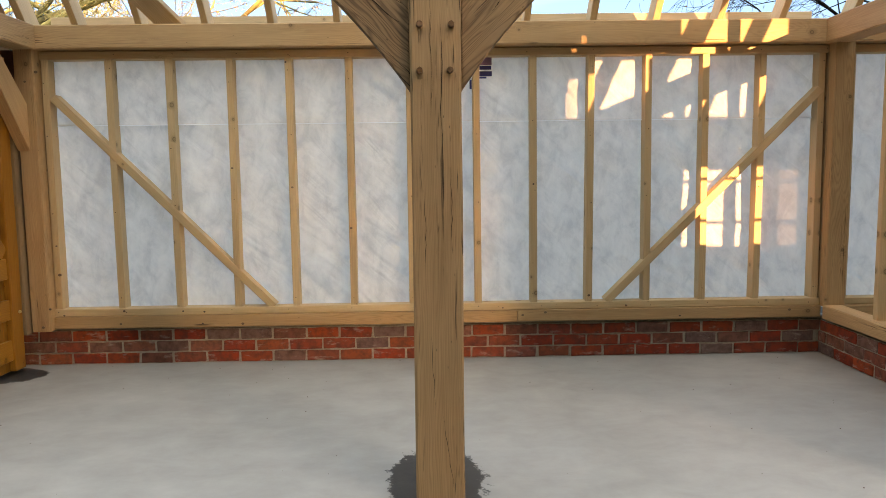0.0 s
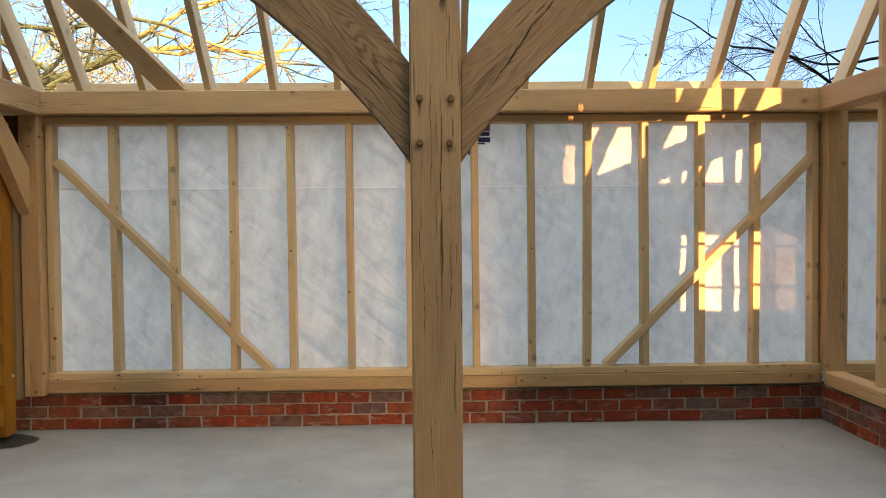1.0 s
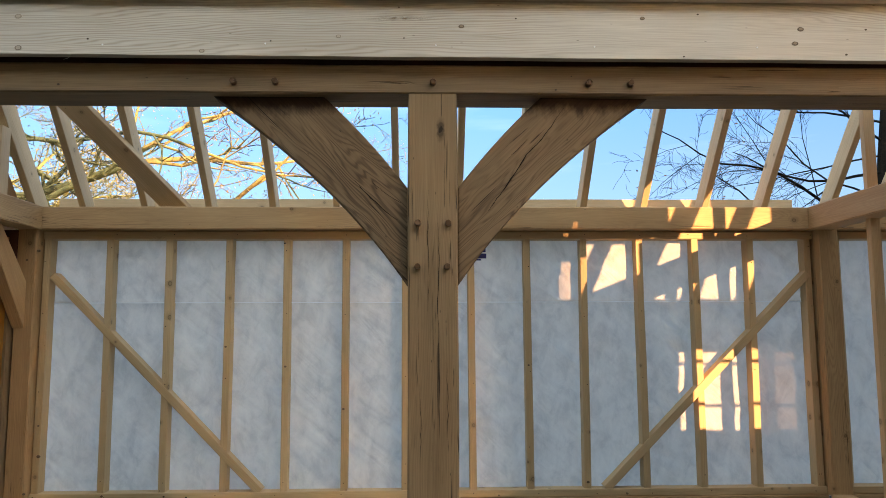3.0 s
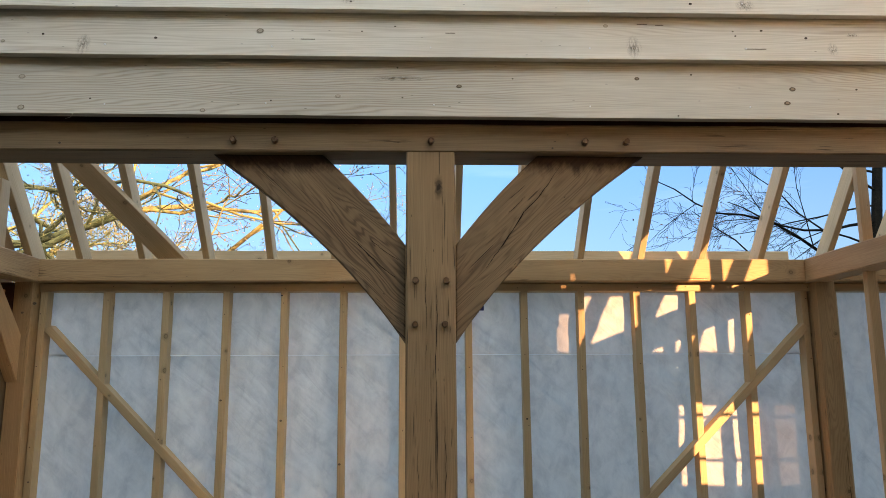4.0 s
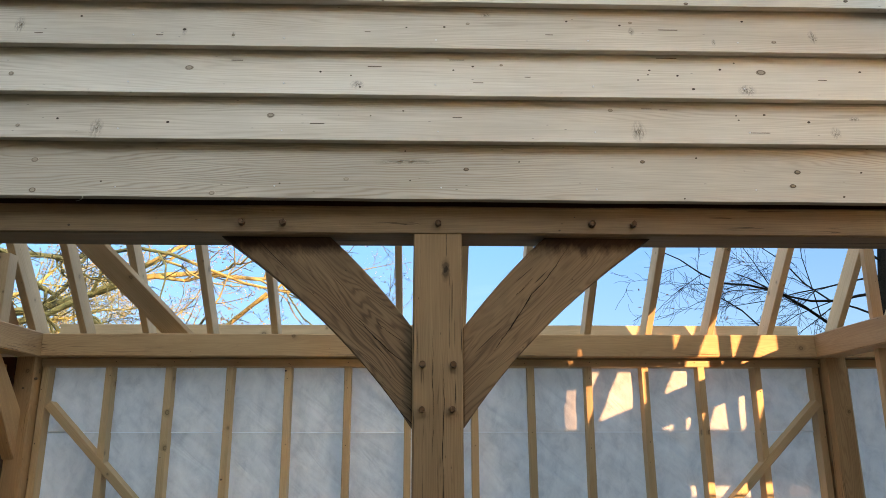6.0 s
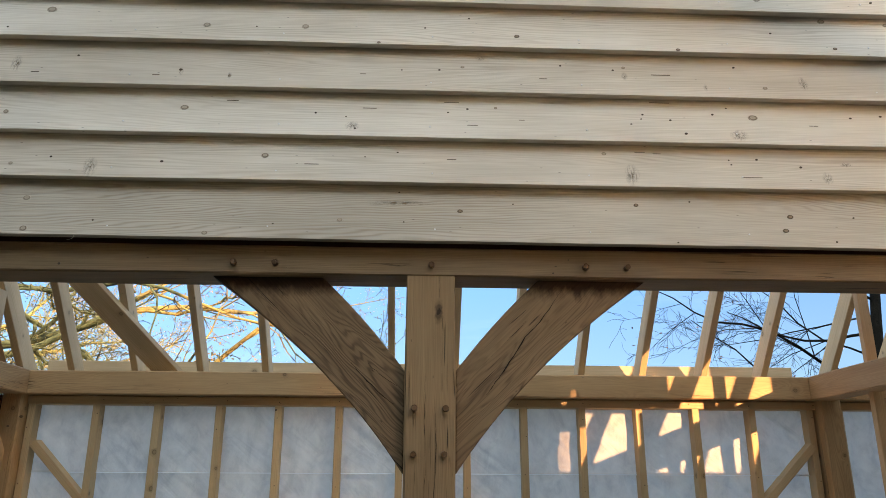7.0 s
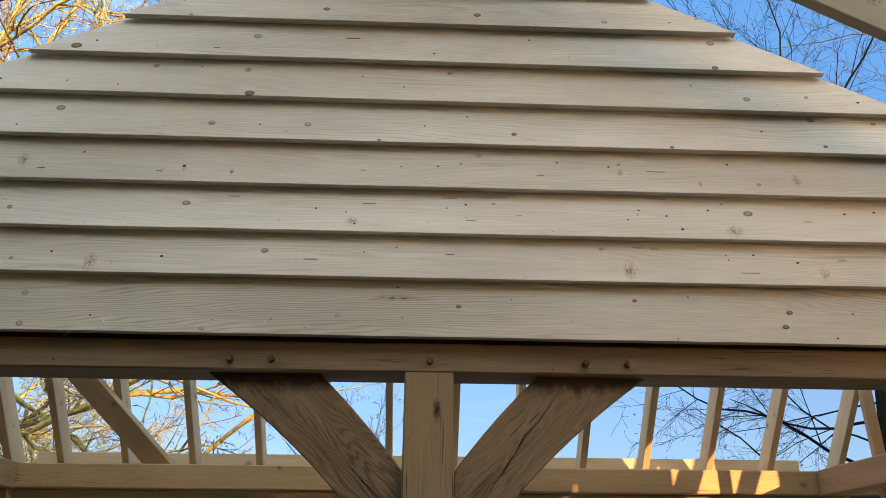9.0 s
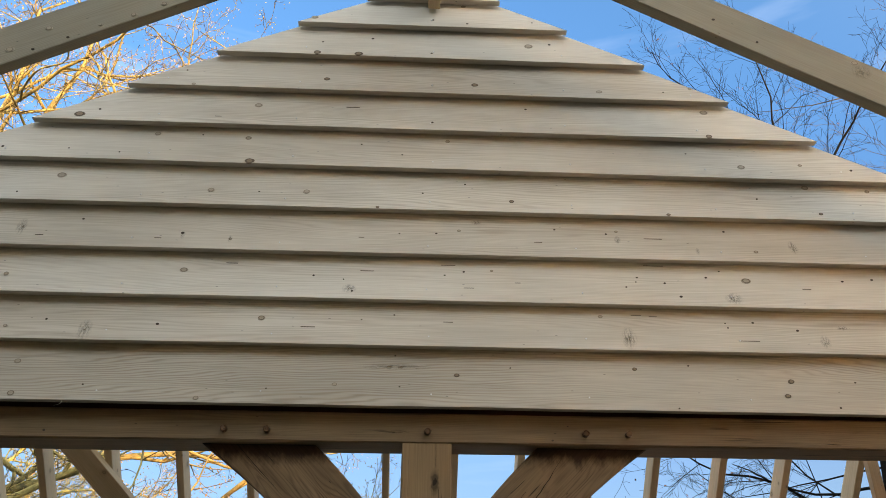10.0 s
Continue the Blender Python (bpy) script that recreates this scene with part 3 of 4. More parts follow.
brick(plinth_e, Matrix.Translation((DW_X + 0.05, BRICK_Y - 0.042, 0.1145)) @ pose(0, 0, 0, 0, 0, 90), 0.40)

# ---- oak frame round the back wall ----
def peg(parent, x, y, z, r=0.013, out=0.024):
    """An oak peg standing proud of a face that looks along -y."""
    bm = bmesh.new()
    bmesh.ops.create_cone(bm, cap_ends=True, segments=9, radius1=r * 1.03, radius2=r * 0.86, depth=out + 0.03)
    for v in bm.verts:
        v.co.x += random.uniform(-1, 1) * 0.0009
        v.co.y += random.uniform(-1, 1) * 0.0009
        if v.co.z > 0:
            v.co.z += random.uniform(-0.003, 0.003) + v.co.x * random.uniform(-0.25, 0.25)
    me = bpy.data.meshes.new("peg")
    bm.to_mesh(me)
    bm.free()
    return link("peg", me, PEG_WOOD, parent, pose(x, y + 0.015 - out / 2, z, 90, 0, 0), "oak peg, proud of the face")


def oak_post(x, y, z, label, mat=OAK):
    h = holder("oak_post", ((x[0] + x[1]) / 2, (y[0] + y[1]) / 2, z[0]), label, "post", "oak posts")
    bar("shaft", x, y, z, mat, h, 2, 0.007, 0.0018)
    return h


def oak_beam(name, x, y, z, axis, label, mat=OAK):
    h = holder(name, ((x[0] + x[1]) / 2, (y[0] + y[1]) / 2, z[0]), label, "beam", "oak beams")
    bar("beam", x, y, z, mat, h, axis, 0.006, 0.0016)
    return h


corner = oak_post((-2.575, -2.452), (PLATE_Y, PLATE_Y + 0.15), (Z_BRICK + 0.014, Z_PLATE), "pale oak corner post standing on the brick plinth")
oak_post((2.672, 2.805), (PLATE_Y, PLATE_Y + 0.15), (Z_SILL, Z_PLATE), "pale oak wall post beside the dwarf wall")
oak_beam("wall_plate", (-2.43, 2.61), (PLATE_Y, PLATE_Y + 0.15), (Z_PLATE, Z_TOP), 0, "long oak wall plate over the stud wall")
oak_beam("tie_beam", (-2.585, -2.432), (2.80, PLATE_Y + 0.16), (Z_PLATE - 0.004, Z_TOP + 0.002), 1, "oak tie beam joined to the corner post")
oak_beam("tie_beam", (2.612, 2.775), (1.60, PLATE_Y + 0.16), (Z_PLATE - 0.004, Z_TOP + 0.002), 1, "oak tie beam over the dwarf wall")
oak_beam("sill_beam", (2.655, 2.79), (2.75, PLATE_Y - 0.002), (Z_BRICK + 0.02, Z_SILL + 0.012), 1, "oak sill beam on the brick dwarf wall")

# partition studs over the dwarf wall, and struts above the tie beam
part_e = holder("wall_east", (2.70, 3.6, Z_SILL), "open softwood stud partition on the dwarf wall", "wall", kind="structure")
for y in (4.255, 3.856, 3.262):
    bar("stud", (2.71, 2.775), (y - 0.0225, y + 0.0225), (Z_SILL + 0.012, Z_PLATE - 0.004), PINE, part_e, 2, 0.003)
for y in (4.253, 3.568, 2.875):
    h = holder("roof_strut", (2.743, y, Z_TOP), "pale softwood strut standing on the tie beam", "strut", "roof struts")
    bar("strut", (2.71, 2.775), (y - 0.0225, y + 0.0225), (Z_TOP + 0.003, 2.20 + 1.15 * (y - 2.66 if y < 3.72 else 4.93 - y)), RAFTER_PINE, h, 2, 0.003)

# ---- right bay beyond the dwarf wall ----
bay = holder("wall_north_bay", (4.0, STUD_Y, Z_BRICK), "stud wall of the next bay with white membrane", "wall", kind="structure")
bar("sill_beam", (2.81, 5.2), (SILL_Y, SILL_Y + 0.14), (Z_BRICK + 0.02, Z_SILL), OAK, bay)
bar("sole_plate", (2.81, 5.2), (STUD_Y - 0.012, STUD_Y + 0.085), (Z_SILL + 0.002, Z_SOLE), PINE, bay)
bar("head_plate", (2.81, 5.2), (STUD_Y - 0.004, STUD_Y + 0.088), (Z_HEAD, Z_PLATE - 0.006), PINE, bay)
for x in (2.812, 3.25, 3.64, 4.03, 4.42, 4.81, 5.15):
    bar("stud", (x, x + 0.045), (STUD_Y, STUD_Y + 0.09), (Z_SOLE, Z_HEAD), PINE, bay, 2, 0.003)
link("membrane_sheet", sheet("membrane", (2.80, 5.2), (0.30, 1.603), SHEET_Y + 0.012, 9), MEMBRANE, bay)
link("membrane_sheet", sheet("membrane", (2.80, 5.2), (1.59, 2.12), SHEET_Y, 12), MEMBRANE, bay)
oak_beam("wall_plate", (2.78, 5.2), (PLATE_Y + 0.002, PLATE_Y + 0.152), (Z_PLATE, Z_TOP), 0, "oak wall plate of the next bay")
# unseen front wall of that bay, panels and window opening shaping the sun patches
FW = (2.60, 2.72)
front_e = holder("wall_south_bay", (4.0, 2.66, 0), "unseen front wall of the next bay, panels and window opening set to shape the sun patches", "wall", kind="structure")
W0, W1, WZ0, WZ1 = 3.12, 3.99, 1.26, 1.80
for xx, zz in (((2.295, W0), (0, 2.13)), ((W1, 6.5), (0, 3.6)), ((W0, W1), (0, WZ0)), ((W0, W1), (WZ1, 2.13)), ((3.69, W1), (2.13, 3.6)), ((2.40, 2.93), (2.53, 2.72)), ((2.295, 2.50), (2.41, 2.528))):
    link("panel", box_mesh(xx, FW, zz), SHEATH, front_e)
for z in (1.433, 1.71):
    bar("window_bar", (W0, W1), (2.64, 2.68), (z - 0.008, z + 0.008), PINE, front_e, 0, 0.002)
bar("mullion", (3.675, 3.80), (2.63, 2.69), (WZ0, WZ1), PINE, front_e, 2, 0.002)
# unseen filter added to dim the sun patch farthest right
link("pane", box_mesh((3.802, W1 - 0.002), (2.657, 2.661), (WZ0 + 0.001, WZ1 - 0.001)), SUN_FILTER, front_e, label="unseen grey filter pane, added to dim one sun patch")

# ---- roof over the back bay ----
SLOPE = 1.15
FOOT_Y, FOOT_Z, RIDGE_Y = 4.93, 2.200, 3.72
OUT = Vector((0, SLOPE, 1)).normalized()


def rafter(x, y0, z0, side, w=0.045, d=0.125, label="sawn softwood rafter on the wall plate against the sky"):
    """A common rafter whose underside runs through (y0, z0); side 1 leans to the ridge from the back, -1 from the front."""
    run = Vector((0, -side, SLOPE)).normalized()
    out = Vector((0, side * SLOPE, 1)).normalized()
    length = abs(y0 - RIDGE_Y) * math.sqrt(1 + SLOPE * SLOPE)
    a = Vector((x, y0, z0)) + out * d / 2 - run * 0.22
    h = holder("rafter", (x, y0, z0), label, "rafter", "rafters of the back bay")
    timber("length_of_timber", a, a + run * (length + 0.22), w, d, RAFTER_PINE, h, tuple(out), 0.003)
    return h


for x in (-2.275, -1.862, -1.432, -1.002, -0.57, -0.165, 0.263, 0.68, 1.118, 1.535, 1.962, 2.375, 2.85, 3.24, 3.67, 4.10, 4.53, 4.96):
    rafter(x + 0.0225, FOOT_Y, FOOT_Z + 0.03, 1)
rafter(-2.585, FOOT_Y, FOOT_Z + 0.03, 1, 0.05, 0.15, "end rafter of the roof beside the sheathed gable end")
for x, w in ((2.478, 0.045), (2.826, 0.09), (3.218, 0.05), (3.59, 0.045), (3.96, 0.045), (4.33, 0.045), (4.70, 0.045)):
    rafter(x, 2.66, 2.005, -1, w)
# unseen sheet over the upper part of that slope, added to block the sun
a, b = Vector((3.5, 3.28, 2.005 + 0.62 * SLOPE)), Vector((3.5, RIDGE_Y - 0.02, 2.005 + 1.04 * SLOPE))
sun_sheet = holder("roof_sun_sheet", tuple(a), "unseen sheet over the upper rafters, added to block the sun", "roofing")
timber("sheet", a + Vector((0, -SLOPE, 1)).normalized() * 0.14, b + Vector((0, -SLOPE, 1)).normalized() * 0.14, 4.0, 0.006, SHEATH, sun_sheet, (0, -SLOPE, 1), 0.001)
h = holder("ridge_board", (1.2, RIDGE_Y, 3.6), "softwood ridge board of the back bay", "ridge board")
bar("board", (-2.65, 5.2), (RIDGE_Y - 0.016, RIDGE_Y + 0.016), (3.54, 3.78), RAFTER_PINE, h, 0, 0.002)
h = holder("eaves_board", (0, 5.16, 2.2), "pale softwood eaves board behind the rafter feet", "board")
bar("board", (-2.515, 2.71), (5.15, 5.178), (2.16, 2.332), RAFTER_PINE, h, 0, 0.002)
h = holder("wind_brace", (-1.7, 4.86, 2.22), "diagonal softwood brace nailed under the rafters", "brace")
a = Vector((-1.575, 4.95, 2.20)) - OUT * 0.024
b = Vector((-2.50, 4.05, 2.23 + 0.88 * SLOPE)) - OUT * 0.024
timber("board", a, b, 0.15, 0.045, RAFTER_PINE, h, tuple(OUT), 0.003)

# gable end on the left: sheathing, stud
tagged(link("wall_west_gable", box_mesh((-2.70, -2.66), (2.70, 4.95), (Z_TOP, 2.22)), SHEATH), "brown sheathing edge of the gable end", "sheathing", kind="structure")
bm = bmesh.new()
tri = [(4.93, Z_TOP + 0.004), (2.75, Z_TOP + 0.004), (RIDGE_Y, 3.55)]
fr = [bm.verts.new((-2.655, y, z)) for y, z in tri]
bk = [bm.verts.new((-2.69, y, z)) for y, z in tri]
bm.faces.new(fr)
bm.faces.new(list(reversed(bk)))
for i in range(3):
    bm.faces.new((fr[i], bk[i], bk[(i + 1) % 3], fr[(i + 1) % 3]))
bmesh.ops.recalc_face_normals(bm, faces=bm.faces)
me = bpy.data.meshes.new("gable_sheathing")
bm.to_mesh(me)
bm.free()
tagged(link("gable_sheathing", me, SHEATH), "brown sheathing of the gable end above the tie beam", "sheathing", kind="structure")
for y in (4.52, 4.08):
    h = holder("gable_stud", (-2.6, y, Z_TOP), "short pale softwood stud on the tie beam", "stud", "gable studs")
    bar("stud", (-2.650, -2.56), (y - 0.05, y + 0.05), (Z_TOP + 0.003, 2.23 + (4.93 - y) * SLOPE - 0.03), RAFTER_PINE, h, 2, 0.003)


# ---- curved knee braces ----
def bezier(a, c, b, n):
    return [tuple((1 - t) ** 2 * a[i] + 2 * t * (1 - t) * c[i] + t * t * b[i] for i in (0, 1)) for t in (k / n for k in range(n + 1))]


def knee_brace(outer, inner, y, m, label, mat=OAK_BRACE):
    """A curved brace: two edge curves (u, z), as thick as y; its grain follows the line from foot to head."""
    n = len(outer)
    a, b = Vector((outer[0][0], 0, outer[0][1])), Vector((outer[-1][0], 0, outer[-1][1]))
    base = along(a, b, (0, -1, 0))
    inv = base.inverted()
    bm = bmesh.new()
    rings = []
    for (ou, oz), (iu, iz) in zip(outer, inner):
        rings.append([bm.verts.new(inv @ Vector((u, yy, z))) for u, yy, z in ((ou, y[0] + 0.004, oz), (iu, y[0], iz), (iu, y[1], iz), (ou, y[1], oz))])
    for p, q in zip(rings, rings[1:]):
        for k in range(4):
            bm.faces.new((p[k], p[(k + 1) % 4], q[(k + 1) % 4], q[k]))
    bm.faces.new(rings[0])
    bm.faces.new(list(reversed(rings[-1])))
    bmesh.ops.recalc_face_normals(bm, faces=bm.faces)
    sharp = [e for e in bm.edges if e.calc_face_angle(0) > 0.7]
    bmesh.ops.bevel(bm, geom=sharp, offset=0.004, segments=1, affect="EDGES")
    me = bpy.data.meshes.new("knee_brace")
    bm.to_mesh(me)
    bm.free()
    return tagged(link("knee_brace", me, mat, None, m @ base), label, "brace", "curved knee braces")


def drying_check(parent, pts, y, width):
    """A fine open crack in a face that looks along -y, wandering from point to point (x, z)."""
    vs, fs = [], []
    n = 5 * (len(pts) - 1)
    for i in range(n + 1):
        t = i / n * (len(pts) - 1)
        k = min(int(t), len(pts) - 2)
        x, z = (pts[k][q] + (pts[k + 1][q] - pts[k][q]) * (t - k) for q in (0, 1))
        x += random.uniform(-0.0022, 0.0022)
        w = width * (0.15 + 0.85 * math.sin(math.pi * i / n)) * random.uniform(0.35, 1.3) * 0.5
        vs += [(x - w, y - 0.0012, z), (x, y - 0.0022, z + 0.001), (x + w, y - 0.0012, z)]
        if i:
            a = 3 * (i - 1)
            fs += [(a, a + 1, a + 4, a + 3), (a + 1, a + 2, a + 5, a + 4)]
    me = bpy.data.meshes.new("drying_check")
    me.from_pydata(vs, [], fs)
    return link("drying_check", me, CRACK, parent, Matrix(), "dark open drying check")


BY = (2.645, 2.735)
MID = 0.069
for side, lab in ((-1, "curved oak knee brace with dark flame grain"), (1, "curved oak knee brace with a long drying check")):
    lo = bezier((0.094, 1.558), (0.355, 1.945), (0.830, 2.279), 18)
    hi = bezier((0.094, 1.925), (0.250, 2.130), (0.415, 2.279), 18)
    kb = knee_brace([(MID + side * u, z) for u, z in lo], [(MID + side * u, z) for u, z in hi], BY, Matrix(), lab)
    if side > 0:
        drying_check(kb, ((0.572, 2.240), (0.486, 2.116), (0.425, 2.055), (0.349, 1.937), (0.303, 1.875), (0.278, 1.839)), BY[0], 0.006)
        drying_check(kb, ((0.43, 2.115), (0.39, 2.07), (0.365, 2.052)), BY[0], 0.004)
    else:
        drying_check(kb, ((-0.225, 1.953), (-0.16, 1.885), (-0.10, 1.83), (-0.062, 1.803)), BY[0], 0.006)
        drying_check(kb, ((-0.16, 1.95), (-0.11, 1.905), (-0.05, 1.868)), BY[0], 0.004)
# brace between the left corner post and its tie beam, in the plane of the side wall
lo = bezier((4.752, 1.42), (4.56, 1.66), (4.26, 2.058), 14)
hi = bezier((4.752, 1.72), (4.60, 1.88), (4.42, 2.058), 14)
knee_brace([(-u, z) for u, z in lo], [(-u, z) for u, z in hi], (-0.04, 0.04), Matrix.Translation((-2.545, 0, 0)) @ Matrix.Rotation(radians(-90), 4, "Z"), "curved oak brace beside the honey-coloured door", OAK)

# ---- front frame: post and beam under the boarded gable ----
POST_Y = 2.605
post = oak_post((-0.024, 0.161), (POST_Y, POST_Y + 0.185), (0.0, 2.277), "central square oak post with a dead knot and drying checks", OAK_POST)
for x, z in ((0.013, 1.786), (0.125, 1.785), (0.011, 1.626), (0.120, 1.626)):
    peg(post, x, POST_Y, z)
for pts, w in ((((0.052, 1.91), (0.049, 1.77), (0.054, 1.62), (0.050, 1.46)), 0.0024), (((0.088, 1.79), (0.091, 1.66), (0.086, 1.50), (0.090, 1.33)), 0.0028), (((0.040, 0.66), (0.045, 0.52), (0.053, 0.37)), 0.0022), (((0.081, 0.35), (0.098, 0.22), (0.118, 0.07)), 0.0025), (((0.02, 1.20), (0.026, 1.05), (0.021, 0.92)), 0.0022), (((0.118, 1.28), (0.122, 1.12), (0.117, 0.98)), 0.0022)):
    drying_check(post, pts, POST_Y, w)
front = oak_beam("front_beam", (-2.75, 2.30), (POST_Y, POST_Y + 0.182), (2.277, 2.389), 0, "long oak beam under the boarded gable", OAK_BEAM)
for x in (-0.673, -0.518, 0.069, 0.657, 0.817):
    peg(front, x, POST_Y, 2.318)
for x in (-2.68, 2.20):
    oak_post((x - 0.09, x + 0.09), (POST_Y + 0.002, POST_Y + 0.18), (0.0, 2.277), "square oak post at the end of the front beam")

# ---- boarded gable ----
PITCH = 0.565
APEX = 4.652
gable = holder("wall_gable", (MID, 2.6, 2.4), "gable clad in pale feather-edge softwood boards", "wall", kind="structure")
LIPS = (2.400, 2.636, 2.828, 3.034, 3.243, 3.452, 3.660, 3.870, 4.080, 4.283, 4.466)
BOARDS = []
nail_bm = bmesh.new()
bmesh.ops.create_cone(nail_bm, cap_ends=True, segments=6, radius1=0.0036, radius2=0.0032, depth=0.006)
NAIL = bpy.data.meshes.new("nail")
nail_bm.to_mesh(NAIL)
nail_bm.free()
NAIL.materials.append(STEEL)
for k, z0 in enumerate(LIPS):
    top = (LIPS[k + 1] + 0.035) if k + 1 < len(LIPS) else APEX - 0.03
    tilt = random.uniform(-0.0022, 0.0022)
    n = 40
    vs, fs = [], []
    for i in range(n + 1):
        s = -1 + 2 * i / n
        for z, yf in ((z0, 2.552), (z0 - 0.001, 2.584), (top, 2.604), (top, 2.597)):
            half = min((APEX - z) / PITCH, 2.30 if k == 0 else 2.85)
            wob = 0.0012 * noise.noise(Vector((s * 6, k * 3.1, 0)))
            vs.append((s * half, yf - 2.575 + wob, z - z0 + tilt * s * half + (wob * 1.5 if z <= z0 + 0.003 else 0)))
    for i in range(n):
        for q in range(4):
            a, b = i * 4 + q, i * 4 + (q + 1) % 4
            fs.append((a, b, b + 4, a + 4))
    fs += [(3, 2, 1, 0), tuple(n * 4 + q for q in range(4))]
    me = bpy.data.meshes.new("board")
    me.from_pydata(vs, [], fs)
    bm = bmesh.new()
    bm.from_mesh(me)
    bmesh.ops.recalc_face_normals(bm, faces=bm.faces)
    bm.to_mesh(me)
    bm.free()
    board = link("board", me, CLAD_FIGURED if k == 0 else CLAD, gable, Matrix.Translation((MID, 2.575, z0)))
    BOARDS.append((board, z0, top))
    half = (APEX - z0) / PITCH
    for j in range(-4, 5):
        x = MID + j * 0.61 + random.uniform(-0.012, 0.012)
        if abs(x - MID) < min(half, 2.30) - 0.08:
            ob = new("nail", NAIL)
            ob.parent = board
            zz = z0 + 0.045 + random.uniform(-0.006, 0.006)
            ob.matrix_basis = board.matrix_basis.inverted() @ gable.matrix_basis.inverted() @ pose(x, 2.560, zz, 90, 0, 0)


# knots, resin smudges and pitch streaks of the boards: place along the board, height over its lip, size
def knot_mesh(mat):
    bm = bmesh.new()
    rings = []
    for r, out in ((1.12, -0.0035), (1.0, 0.0008), (0.62, 0.0012)):
        rings.append([bm.verts.new((r * math.cos(a) * (1 + 0.07 * math.sin(2 * a + 1)), -out, r * math.sin(a) * (1 + 0.06 * math.cos(3 * a)))) for a in (2 * math.pi * q / 14 for q in range(14))])
    for p, q in zip(rings, rings[1:]):
        for i in range(14):
            bm.faces.new((p[i], p[(i + 1) % 14], q[(i + 1) % 14], q[i]))
    bm.faces.new(rings[-1])
    bmesh.ops.recalc_face_normals(bm, faces=bm.faces)
    me = bpy.data.meshes.new("knot")
    bm.to_mesh(me)
    bm.free()
    me.materials.append(mat)
    return me


KNOT_PALE, KNOT_DARK, KNOT_TAN, SPECK = (knot_mesh(m) for m in (KNOT_WOOD, KNOT_RING, KNOT_BROWN, KNOT_BLACK))
STREAK = box_mesh((-0.5, 0.5), (-0.0012, 0.003), (-0.5, 0.5))
STREAK.materials.append(PITCH_BROWN)
SMUDGE = knot_mesh(RESIN)


def on_board(name, me, k, x, h, sx, sz, lift=0.0):
    board, z0, top = BOARDS[k]
    ob = new(name, me)
    ob.parent = board
    slope = 0.045 / (top - z0)
    ob.matrix_basis = Matrix.Translation((x - MID, -0.023 + slope * h - 0.0006 - lift, h)) @ Matrix.Rotation(-math.atan(slope), 4, "X") @ Matrix.Diagonal((sx, 1, sz, 1))


def knots(k, *rows):
    for x, h, mm in rows:
        r = abs(mm) / 1080
        on_board("knot", KNOT_DARK if mm < 0 else SPECK if r < 0.0062 else KNOT_PALE, k, x, h, r * random.uniform(1.0, 1.25), r * random.uniform(0.78, 0.95))


def smudges(k, *rows):
    for x, h, sx, sz in rows:
        on_board("resin_smudge", SMUDGE, k, x, h, sx * 1.25, sz * 1.1, 0.0006)


def pitch_streaks(k, *rows):
    for x, h, w in rows:
        on_board("pitch_streak", STREAK, k, x, h, w, 0.0021)


knots(0, (-1.463, 0.154, 12.2), (-1.445, 0.025, 14.5), (-0.78, 0.018, 11.1), (-0.281, 0.082, 9.8), (0.177, 0.128, -9.8), (0.865, 0.168, -9.1), (1.469, 0.128, -11.0), (1.439, 0.067, -10.9), (-1.199, 0.064, 3.7), (-0.531, 0.061, 2.9), (-0.058, 0.206, 3.5), (-0.038, 0.077, 3.0), (0.383, 0.163, 2.9), (1.079, 0.187, 3.7), (1.721, 0.128, 4.0), (1.629, 0.022, 4.2), (1.009, 0.009, 3.6))
knots(1, (-1.539, 0.052, 7.5), (-1.396, 0.085, 4.9), (-0.974, 0.073, 5.6), (-0.583, 0.11, 13.6), (0.752, 0.149, 9.2), (1.253, 0.13, 3.4), (1.26, 0.109, 3.9), (1.367, 0.135, 4.9), (1.54, 0.103, 5.5), (-0.195, 0.112, 3.4), (-0.068, 0.136, 3.4))
knots(2, (-1.597, 0.08, 10.3), (-0.914, 0.118, 14.4), (-0.397, 0.106, 4.6), (-0.238, 0.035, 4.5), (0.13, 0.121, 3.9), (0.208, 0.14, 4.6), (0.322, 0.148, 6.9), (0.919, 0.132, 4.8), (0.911, 0.11, 3.3), (1.03, 0.107, 4.8), (0.868, 0.084, 3.8), (1.085, 0.043, 6.3), (1.208, 0.14, 4.9), (1.27, 0.173, 3.7), (1.373, 0.128, 17.6), (1.781, 0.136, 5.3), (1.91, 0.148, 5.4), (-0.276, 0.09, 3.2))
knots(3, (-1.361, 0.136, 5.2), (0.189, 0.124, 7.1), (0.094, 0.106, 4.7), (0.81, 0.126, 4.9), (0.855, 0.14, 7.4), (1.321, 0.155, 5.1), (0.593, 0.143, 4.8), (1.434, 0.051, 9.0), (-0.059, 0.101, 3.5), (-0.944, 0.076, 6.1), (-0.747, 0.051, 7.2))
knots(4, (-1.499, 0.139, 16.2), (-0.86, 0.078, 12.6), (-0.459, 0.083, 14.7), (-0.155, 0.007, -6.7), (0.414, 0.058, -9.8), (-1.652, 0.04, 4.4), (-0.658, 0.076, 3.5), (0.034, 0.091, 3.9), (0.217, 0.149, 3.9), (1.084, 0.008, -7.6), (1.731, 0.185, 16.7), (1.756, 0.035, -8.3), (2.009, 0.172, 11.5), (1.495, 0.111, 4.3))
